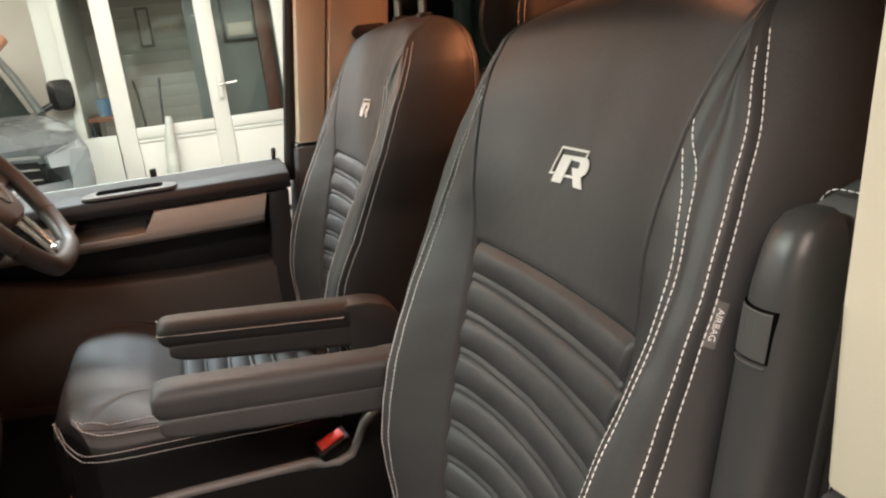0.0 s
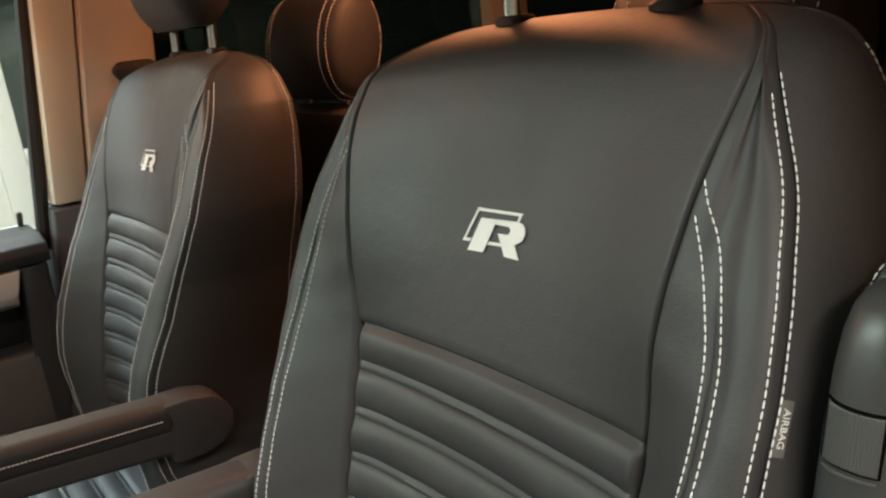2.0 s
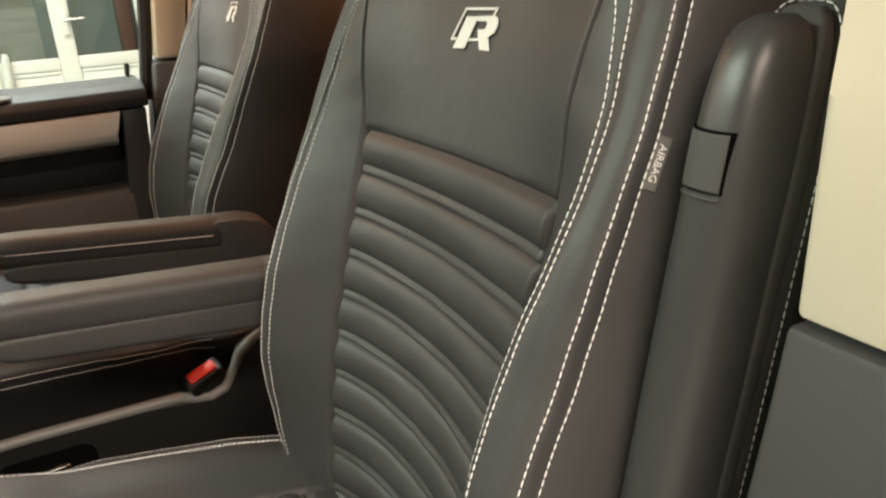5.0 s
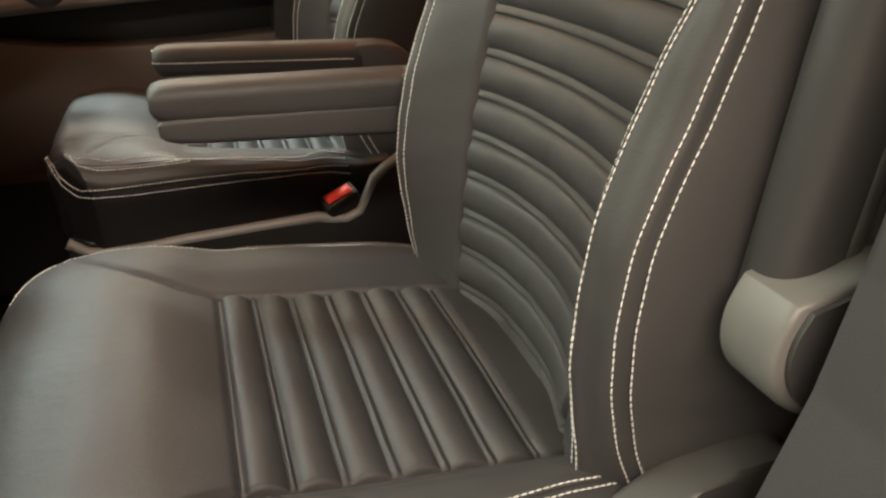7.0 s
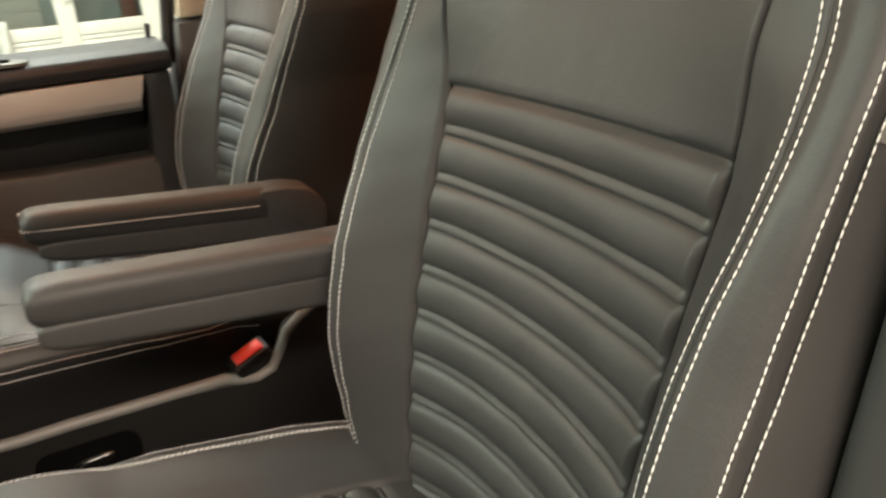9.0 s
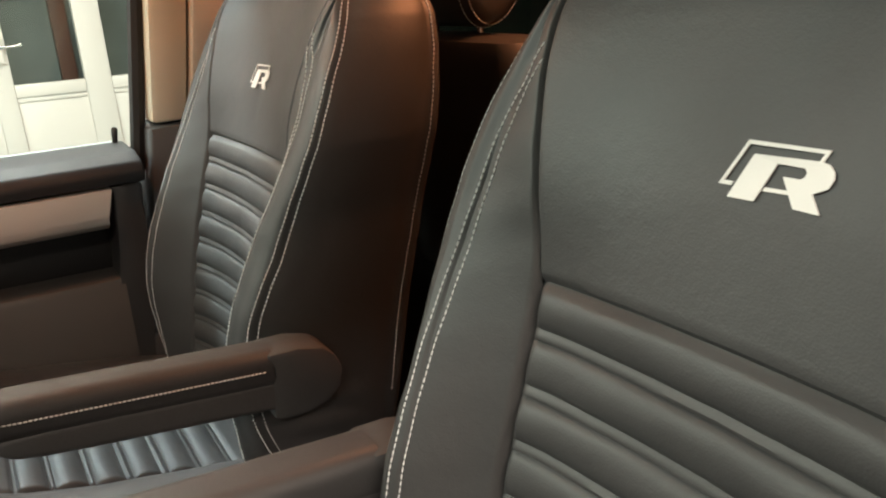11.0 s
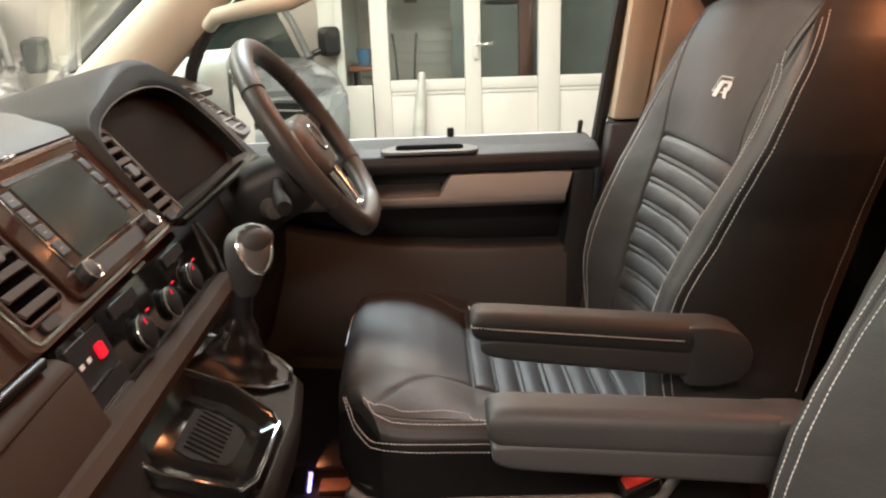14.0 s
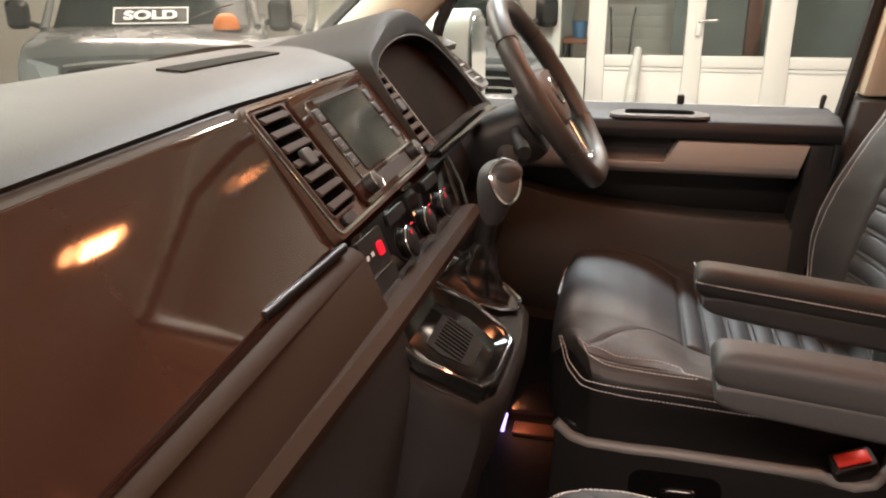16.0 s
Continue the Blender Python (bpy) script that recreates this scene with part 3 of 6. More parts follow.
    part("seal", tube([(0.474, 2.07, 1.18), (0.483, 2.07, 1.235), (0.503, 2.07, 1.37), (0.522, 2.065, 1.498), (0.545, 2.06, 1.65), (0.575, 2.05, 1.84)], 0.0135, 8), RUBBER, d)
    m = thing("door_mirror", (-0.33, 2.22, 1.2), "white door mirror outside the driver's window", "mirror")
    part("housing", loft([[(-0.335 + dx + x * k, 2.26 + y * k, 1.29 + z * k) for (y, z) in rrect(0.20, 0.26, 0.06, 5) for x in (0,)] for dx, k in ((0.03, 0.97), (0.02, 1.0), (-0.04, 0.98), (-0.08, 0.85), (-0.11, 0.55))]), PAINT_WHITE, m)
    part("mirror_glass", loft([[(-0.301 + dx, 2.26 + y * 0.86, 1.29 + z * 0.88) for (y, z) in rrect(0.20, 0.26, 0.06, 5)] for dx in (0, 0.004)]), CHROME, m, "mirror glass")
    part("mirror_foot", bar((-0.36, 2.10, 1.2), (-0.36, 2.2, 1.22), 0.06, 0.05, 0.02), BLACK, m)
    sill = thing("sill_plate", (0.05, 1.90, 0.5), "satin metal sill plate at the driver's door foot", "sill plate")
    part("plate", block((-0.14, 1.885, 0.5), (0.36, 1.935, 0.513), 0.004), BRONZE, sill)
    s = thing("door_step_lamp", (-0.15, 1.90, 0.5), "small blue-white courtesy lamp in the driver's door foot", "lamp")
    part("lens", bar((-0.163, 1.90, 0.503), (-0.155, 1.90, 0.548), 0.008, 0.01, 0.004, up=(0, 1, 0)), BLUE_GLOW, s)
    part("cover", bar((-0.185, 1.905, 0.503), (-0.172, 1.905, 0.57), 0.03, 0.02, 0.005, up=(0, 1, 0)), CARPET, s)


door()

# ---- seats ----
BZ = [0.79, 0.85, 0.885, 0.97, 1.06, 1.165, 1.26, 1.34, 1.40, 1.45, 1.485, 1.50, 1.510, 1.516, 1.519]
T_XC = smooth_table(BZ, [0.478, 0.483, 0.488, 0.503, 0.520, 0.541, 0.564, 0.592, 0.617, 0.639, 0.657, 0.669, 0.683, 0.698, 0.714], 801, 7)
# half outlines of the cover's seams, by height: the panel seam, the inner and the outer twin seam, the side
SZ = [0.79, 0.86, 0.94, 1.02, 1.10, 1.18, 1.26, 1.33, 1.38, 1.43, 1.47, 1.50, 1.51, 1.516, 1.519]


def seam_table(ys):
    """A smooth run through the heights SZ."""
    ys, zs = np.array(ys), np.array(SZ)
    g = np.linspace(zs[0], zs[-1], 161)
    i = np.clip(np.searchsorted(zs, g, "right") - 1, 0, len(zs) - 2)
    h, m = np.diff(zs), np.gradient(ys, zs)
    t = (g - zs[i]) / h[i]
    v = ys[i] * (1 + 2 * t) * (1 - t) ** 2 + m[i] * h[i] * t * (1 - t) ** 2 + ys[i + 1] * t * t * (3 - 2 * t) + m[i + 1] * h[i] * t * t * (t - 1)
    return smooth_table(g, v, 801, 14)


T_XP = seam_table([0.453, 0.462, 0.474, 0.489, 0.5095, 0.533, 0.557, 0.570, 0.585, 0.6035, 0.626, 0.653, 0.676, 0.695, 0.714])
T_XM = seam_table([0.445, 0.439, 0.434, 0.434, 0.4535, 0.4875, 0.530, 0.5655, 0.5865, 0.610, 0.630, 0.655, 0.676, 0.695, 0.714])
T_XO = seam_table([0.520, 0.494, 0.460, 0.450, 0.4665, 0.507, 0.540, 0.570, 0.592, 0.616, 0.635, 0.657, 0.677, 0.696, 0.714])
# the inner side of the seat, then the outer; the passenger's cover sits a little askew
U_P = {-1: seam_table([0.138, 0.144, 0.149, 0.1535, 0.158, 0.162, 0.1665, 0.1655, 0.1717, 0.180, 0.186, 0.184, 0.173, 0.158, 0.138]),
       1: seam_table([0.118, 0.132, 0.145, 0.1525, 0.159, 0.162, 0.1664, 0.183, 0.196, 0.2065, 0.2105, 0.203, 0.188, 0.169, 0.146])}
U_A = {-1: seam_table([0.210, 0.215, 0.219, 0.2147, 0.2055, 0.2036, 0.2088, 0.2043, 0.1905, 0.1717, 0.157, 0.146, 0.142, 0.140, 0.139]),
       1: seam_table([0.176, 0.197, 0.2065, 0.2085, 0.213, 0.2230, 0.2282, 0.2285, 0.2215, 0.2045, 0.194, 0.184, 0.180, 0.178, 0.177])}
U_B = {-1: seam_table([0.218, 0.2245, 0.2320, 0.2290, 0.2200, 0.2160, 0.2190, 0.2150, 0.2016, 0.1802, 0.163, 0.151, 0.147, 0.145, 0.144]),
       1: seam_table([0.184, 0.205, 0.2135, 0.216, 0.2220, 0.2330, 0.2395, 0.2395, 0.2318, 0.2130, 0.193, 0.180, 0.176, 0.174, 0.173])}
U_M = {-1: seam_table([0.213, 0.218, 0.2237, 0.220, 0.211, 0.208, 0.2125, 0.209, 0.200, 0.2000, 0.1985, 0.1885, 0.176, 0.161, 0.141]),
       1: seam_table([0.172, 0.196, 0.206, 0.209, 0.2143, 0.227, 0.236, 0.237, 0.231, 0.2235, 0.217, 0.207, 0.192, 0.173, 0.150])}
U_O = {-1: seam_table([0.229, 0.247, 0.258, 0.2602, 0.254, 0.2475, 0.2465, 0.2446, 0.237, 0.2247, 0.207, 0.191, 0.180, 0.165, 0.145]),
       1: seam_table([0.184, 0.216, 0.238, 0.243, 0.2500, 0.2600, 0.2680, 0.2690, 0.2620, 0.2490, 0.2310, 0.2120, 0.197, 0.178, 0.155])}
U_S = {-1: seam_table([0.240, 0.256, 0.267, 0.269, 0.265, 0.262, 0.260, 0.256, 0.248, 0.238, 0.222, 0.204, 0.192, 0.177, 0.154]),
       1: seam_table([0.194, 0.227, 0.250, 0.258, 0.264, 0.271, 0.276, 0.276, 0.270, 0.258, 0.242, 0.221, 0.205, 0.187, 0.162])}
T_XR = smooth_table(BZ, [0.640, 0.648, 0.652, 0.665, 0.680, 0.703, 0.722, 0.738, 0.747, 0.752, 0.751, 0.745, 0.737, 0.728, 0.719], 801, 7)
Z_SEAM, Z_RIB0 = 1.2585, 0.8287
RIBS = 10


def rib_relief(s, period, wide):
    """Height of a padded rib: broad pads parted by pairs of creases with a thin welt between them."""
    f = (s / period) % 1.0
    pad = np.sin(np.pi * np.clip(f / wide, 0, 1)) ** 0.50
    g = np.clip((f - wide) / (1 - wide), 0, 1)
    return np.where(f < wide, pad, 0.62 * np.sin(np.pi * g) ** 0.5)


def across(table, z, c, side):
    """A half width by side; the driver's cover sits straight."""
    if c > 1.2:
        v = 0.5 * float(lookup(table[-1], z) + lookup(table[1], z))
        if side > 0 or table is U_P:
            return v
        if table is U_O or table is U_S:
            return v + float(np.interp(z, [1.21, 1.30, 1.45, 1.505], [0, 0.011, 0.011, 0]))
        return v + float(np.interp(z, [0.9, 1.05, 1.28, 1.37, 1.42, 1.47, 1.51], [-0.004, -0.008, -0.009, -0.004, 0.0, 0.006 if table is U_M else 0.0, 0.0]))
    return float(lookup(table[side], z))


def back_knots(z, c, side):
    """The half outline of the backrest at height z: across, depth."""
    xc, xp, xm, xo, xr = (float(lookup(t, z)) for t in (T_XC, T_XP, T_XM, T_XO, T_XR))
    hp, hm, ho, hs = (across(t, z, c, side) for t in (U_P, U_M, U_O, U_S))
    f = max(0.0, min(1.0, (xr - xo) / 0.12))
    return np.array([(0, xc + 0.004 * f), (hp * 0.5, xc + 0.003 * f + 0.22 * (xp - xc)), (hp, xp), (hm, xm), (hm * 0.45 + ho * 0.55, xm * 0.5 + xo * 0.5 - 0.0075 * f),
                     (ho, xo), (hs, xo + 0.26 * (xr - xo)), (hs + 0.004 * f, xo * 0.45 + xr * 0.55), (hs - 0.002, xr - 0.18 * (xr - xo)), (hs - 0.03 * f, xr), (0, xr + 0.008 * f)])


def back_point(z, q, c, side):
    """Points of the backrest's skin at height z and places q along the half outline (0: middle of the front; 2: panel seam; 3: inner twin seam; 5: outer twin seam; 10: middle of the rear)."""
    q = np.atleast_1d(q)
    P = catmull(back_knots(z, c, side), q)
    x, u = P[:, 1].copy(), P[:, 0].copy()
    zz = np.full(len(u), float(z))
    # the crown falls away to the shoulders
    crown = np.clip((z - 1.36) / 0.15, 0, 1)
    zz = zz - 0.016 * crown * np.clip(np.abs(u) / 0.24, 0, 1) ** 2.2
    if Z_RIB0 < z < Z_SEAM - 0.002:
        per = (Z_SEAM - Z_RIB0) / RIBS
        r = rib_relief(np.array([Z_SEAM - z]), per, 0.80)[0]
        on = np.clip((1.985 - q) / 0.11, 0, 1)
        on = on * on * (3 - 2 * on)
        wob = 1.0 + 0.07 * np.sin(u * 40 + z * 90 + c * 5) + 0.05 * np.sin(u * 23 - z * 61)
        x = x - on * 0.0072 * r * wob + np.where(q < 2, 0.0036, 0.0036 * np.exp(-((q - 2) / 0.05) ** 2))
    # seams sink in between their rows of thread
    x = x + 0.0055 * np.exp(-((q - 2.0) / 0.030) ** 2) + 0.0052 * np.exp(-((q - 5.02) / 0.065) ** 2)
    x = x + 0.0022 * np.exp(-((q - 3.0) / 0.035) ** 2) * float(np.clip((1.37 - z) / 0.05, 0, 1))
    if z > Z_SEAM - 0.02:
        on = q < 2
        x = x + on * 0.005 * math.exp(-((z - Z_SEAM) / 0.0032) ** 2)
    # gentle puckers of the hide, drawn in along the twin seams
    x = x + 0.0004 * np.sin(z * 55 + u * 22 + c * 9) * np.clip(1 - abs(q - 3.4) / 1.5, 0, 1) + 0.0003 * np.sin(z * 131 + u * 47) * (q > 2)
    low = float(np.clip((1.06 - z) / 0.10, 0, 1))
    u = u + 0.0016 * low * np.sin(z * 150 + x * 34) * np.clip((q - 5.3) / 0.6, 0, 1) * np.clip((8.0 - q) / 1.5, 0, 1)
    return np.stack([x, c + side * u, zz], 1)


def back_place(z, u, c, side):
    """The place along the outline, between the panel seam and the side, that lies u across."""
    q = np.linspace(2.0, 5.0, 121)
    P = catmull(back_knots(z, c, side), q)
    return float(np.interp(u, np.maximum.accumulate(P[:, 0]), q))


CX = [-0.012, 0.0, 0.02, 0.05, 0.09, 0.14, 0.18, 0.203, 0.30, 0.38, 0.44, 0.50]
T_CZ = smooth_table(CX, [0.900, 0.930, 0.945, 0.953, 0.954, 0.945, 0.930, 0.920, 0.900, 0.887, 0.876, 0.860], width=14)
T_CH = smooth_table(CX, [0.218, 0.232, 0.242, 0.247, 0.249, 0.248, 0.248, 0.248, 0.249, 0.249, 0.246, 0.236], width=6)
T_CB = smooth_table(CX, [0.000, 0.000, 0.001, 0.001, 0.002, 0.005, 0.009, 0.011, 0.014, 0.012, 0.008, 0.003], width=6)
X_INS0, X_INS1, H_INS = 0.200, 0.436, 0.154


def cushion_point(x, q, c, side):
    """Points of the cushion's skin at length x and places q across (0: middle; 2: insert's edge; 5: upper seam; 7: lower seam; 8: foot)."""
    q = np.atleast_1d(q)
    zc, h, b = (float(lookup(t, x)) for t in (T_CZ, T_CH, T_CB))
    b += (0.022 * float(np.clip((x - 0.2) / 0.22, 0, 1)) if side < 0 else 0.0)
    hi = min(H_INS - 0.012 * side, h * 0.74)
    lo = float(np.interp(x, [-0.012, 0.0, 0.03, 0.24, 0.39, 0.5], [0.880, 0.893, 0.902, 0.901, 0.876, 0.85]))
    if c < 1.2 and side < 0:
        lo += 0.024 * float(np.clip((x - 0.15) / 0.2, 0, 1))
    top = zc + b - 0.006
    K = np.array([(0, zc + 0.002), (hi * 0.5, zc + 0.001), (hi, zc), (hi + 0.45 * (h - hi), zc + b * 0.75 + 0.003), (h - 0.014, zc + b + 0.001), (h, top), (h + 0.018, 0.5 * (top + lo) + 0.004), (h + 0.027, lo), (h + 0.018, 0.815)])
    P = catmull(K, q)
    u, z = P[:, 0].copy(), P[:, 1].copy()
    xx = np.full(len(u), float(x)) - 0.020 * np.clip(1 - np.abs(u / 0.255) ** 5, 0, 1) * max(0.0, 1 - (x + 0.012) / 0.12)
    # rounded front corners
    xx = xx + 0.030 * np.clip((np.abs(u) - 0.195) / 0.075, 0, 1.1) ** 2 * max(0.0, 1 - (x + 0.012) / 0.10)
    if X_INS0 < x < X_INS1:
        r = rib_relief(np.array([x - X_INS0]), (X_INS1 - X_INS0) / 6, 0.83)[0]
        z = z + np.clip((1.99 - q) / 0.03, 0, 1) ** 0.7 * 0.0092 * r - np.where(q < 2, 0.0050, 0.0050 * np.exp(-((q - 2) / 0.07) ** 2))
    # the insert's seam runs on from its corner and swings out to the nose
    qs = 2.0 + 2.7 * max(0.0, (X_INS0 - x) / 0.17) ** 1.7
    z = z - 0.0046 * np.exp(-((q - qs) / (0.05 + 0.02 * (x < X_INS0))) ** 2) * float(np.clip((x - 0.015) / 0.05, 0, 1))
    z = z - 0.004 * (q < 2) * (math.exp(-((x - X_INS0) / 0.0035) ** 2) + math.exp(-((x - X_INS1) / 0.0035) ** 2))
    u = u - 0.003 * np.exp(-((q - 5.0) / 0.04) ** 2) - 0.003 * np.exp(-((q - 7.0) / 0.05) ** 2)
    z = z + 0.0006 * np.sin(x * 47 + u * 31 + c * 7) * (q < 5)
    if c < 1.2 and side < 0:
        z = z + np.interp(q, [3.0, 4.7, 7.2, 8.0], [0, 1, 1.1, 0]) * float(np.interp(x, [0.0, 0.08, 0.25, 0.45], [0.0, -0.003, 0.004, 0.016]))
    # the driver's cushion has a fuller nose and a broader inner side
    if c > 1.2:
        xx = xx - 0.022 * min(max(0.0, (x + 0.012) / 0.212), max(0.0, (0.436 - x) / 0.236), 1.0)
        nose = float(np.interp(x, [-0.012, 0.0, 0.03, 0.08, 0.13, 0.2, 0.3, 0.45], [0.032, 0.036, 0.028, 0.021, 0.016, 0.010, 0.0, -0.014]))
        if side < 0:
            mid = float(np.interp(x, [-0.012, 0.0, 0.018, 0.036, 0.068, 0.123, 0.2, 0.3, 0.387, 0.45], [0.932, 0.964, 0.978, 0.968, 0.961, 0.956, 0.952, 0.934, 0.913, 0.885])) - top
            low = float(np.interp(x, [-0.012, -0.004, 0.006, 0.03, 0.057, 0.11, 0.18, 0.268, 0.36, 0.44], [0.958, 0.953, 0.945, 0.931, 0.927, 0.923, 0.920, 0.915, 0.902, 0.877])) - lo
            z = z + np.interp(q, [3.6, 5.0, 7.0, 8.0], [nose, mid, low, 0.0])
            u = u + np.interp(q, [2.6, 5.0, 7.0, 8.0], [0.0, 0.058, 0.048, 0.033]) * float(np.interp(x, [-0.012, 0.0, 0.03, 0.3, 0.36, 0.40, 0.44], [0.35, 0.55, 1.0, 1.0, 0.75, 0.25, 0.0]))
        else:
            z = z + np.interp(q, [2.0, 4.6, 7.0, 8.0], [nose, -0.020, -0.016, -0.016])
    return np.stack([xx, c + side * u, z], 1)


def skin(rows, qs, fn, c, both):
    """A sheet over rows and places; both: mirrored across the middle in one sheet."""
    bm = bmesh.new()
    grid = []
    for r in rows:
        a = fn(r, qs, c, 1)
        if both:
            b = fn(r, qs[:0:-1], c, -1)
            a = np.vstack([b, a])
        grid.append([bm.verts.new(p) for p in a])
    for g, k in zip(grid, grid[1:]):
        for i in range(len(g) - 1):
            bm.faces.new((g[i], g[i + 1], k[i + 1], k[i]))
    return bm


def stitches(points, gap=0.0050, length=0.0038, r=0.00062, lift=0.0):
    """Short threads along a line of points."""
    P = np.asarray(points)
    seg = np.linalg.norm(np.diff(P, axis=0), axis=1)
    s = np.concatenate([[0], np.cumsum(seg)])
    n = int(s[-1] / gap)
    verts, faces = [], []
    for k in range(n):
        a = np.array([np.interp(k * gap, s, P[:, i]) for i in range(3)])
        b = np.array([np.interp(k * gap + length, s, P[:, i]) for i in range(3)])
        d = b - a
        d /= max(np.linalg.norm(d), 1e-9)
        o = np.cross(d, (0.3, 0.8, 0.5))
        o /= np.linalg.norm(o)
        e = np.cross(d, o)
        base = len(verts)
        for t, rad in ((0, 0.35), (0.25, 1.0), (0.75, 1.0), (1.0, 0.35)):
            m = a + (b - a) * t
            for j in range(5):
                an = 2 * math.pi * j / 5
                verts.append(tuple(m + (o * math.cos(an) + e * math.sin(an)) * r * rad))
        for q in range(3):
            for j in range(5):
                j2 = (j + 1) % 5
                faces.append((base + q * 5 + j, base + q * 5 + j2, base + q * 5 + 5 + j2, base + q * 5 + 5 + j))
        faces.append(tuple(base + j for j in range(4, -1, -1)))
        faces.append(tuple(base + 15 + j for j in range(5)))
    bm = bmesh.new()
    vs = [bm.verts.new(v) for v in verts]
    for f in faces:
        bm.faces.new([vs[i] for i in f])
    return bm


def emblem(c, z0, parent, scale=1.0, x=None):
    """A slanted letter in silver thread before a thin open bracket."""
    def lay(poly, name, lift):
        rings = []
        for up in (0.0, 0.0013):
            ring = []
            for u, v in poly:
                u, z = u * scale, z0 + v * scale
                px = back_point(z, [abs(u) / 0.166 * 2], c, 1)[0][0] if x is None else x
                ring.append((px - 0.0006 - lift - up, c - u, z))
            rings.append(ring)
        part(name, loft(rings), EMBROIDERY, parent, "silver embroidered badge", smooth=False)
    lay([(-0.0411, -0.0033), (-0.0302, 0.0228), (0.0204, 0.0236), (0.0179, 0.0172), (0.0157, 0.0172), (0.0173, 0.0216), (-0.0289, 0.0208), (-0.0380, -0.0012), (-0.0318, -0.0010), (-0.0326, -0.0032)], "badge_bracket", 0)
    lay([(-0.0120, -0.0030), (-0.0113, -0.0010), (0.0040, -0.0004), (0.0040, -0.0024)], "badge_bar", 0)
    lay([(-0.0237, 0.0158), (0.0170, 0.0174), (0.0225, 0.0166), (0.0262, 0.0135), (0.0274, 0.0098), (0.0258, 0.0048), (0.0178, 0.0008), (0.0256, -0.0086), (0.0098, -0.0086), (-0.0023, 0.0063),
         (0.0080, 0.0066), (0.0104, 0.0082), (0.0112, 0.0106), (0.0092, 0.0128), (-0.0078, 0.0127), (-0.0151, -0.0091), (-0.0325, -0.0095)], "badge_letter", 0.0006)


def zrows():
    a = list(np.linspace(0.79, Z_RIB0, 14)) + list(np.linspace(Z_RIB0, Z_SEAM, 181))[1:]
    b = list(np.linspace(Z_SEAM, 1.42, 40))[1:] + list(np.linspace(1.42, 1.49, 20))[1:] + [1.49 + 0.0285 * math.sin(math.pi / 2 * k / 14) for k in range(1, 15)]
    return a, b


# rows of thread on the inner side of the driver's cushion: length, height
NOSE_ROWS = {4.75: ([0.024, 0.043, 0.074, 0.127, 0.204, 0.30, 0.387, 0.43], [0.986, 0.973, 0.965, 0.961, 0.956, 0.9385, 0.9175, 0.900]),
             5.22: ([0.018, 0.030, 0.056, 0.119, 0.200, 0.30, 0.387, 0.43], [0.985, 0.968, 0.958, 0.952, 0.948, 0.930, 0.908, 0.890]),
             6.72: ([-0.006, 0.006, 0.033, 0.063, 0.12, 0.18, 0.265, 0.371, 0.43], [0.980, 0.954, 0.9355, 0.9325, 0.9295, 0.927, 0.9215, 0.9035, 0.886]),
             7.10: ([-0.010, 0.005, 0.027, 0.05, 0.105, 0.185, 0.27, 0.35, 0.393, 0.43], [0.976, 0.9395, 0.926, 0.921, 0.916, 0.9125, 0.9085, 0.899, 0.8865, 0.872])}


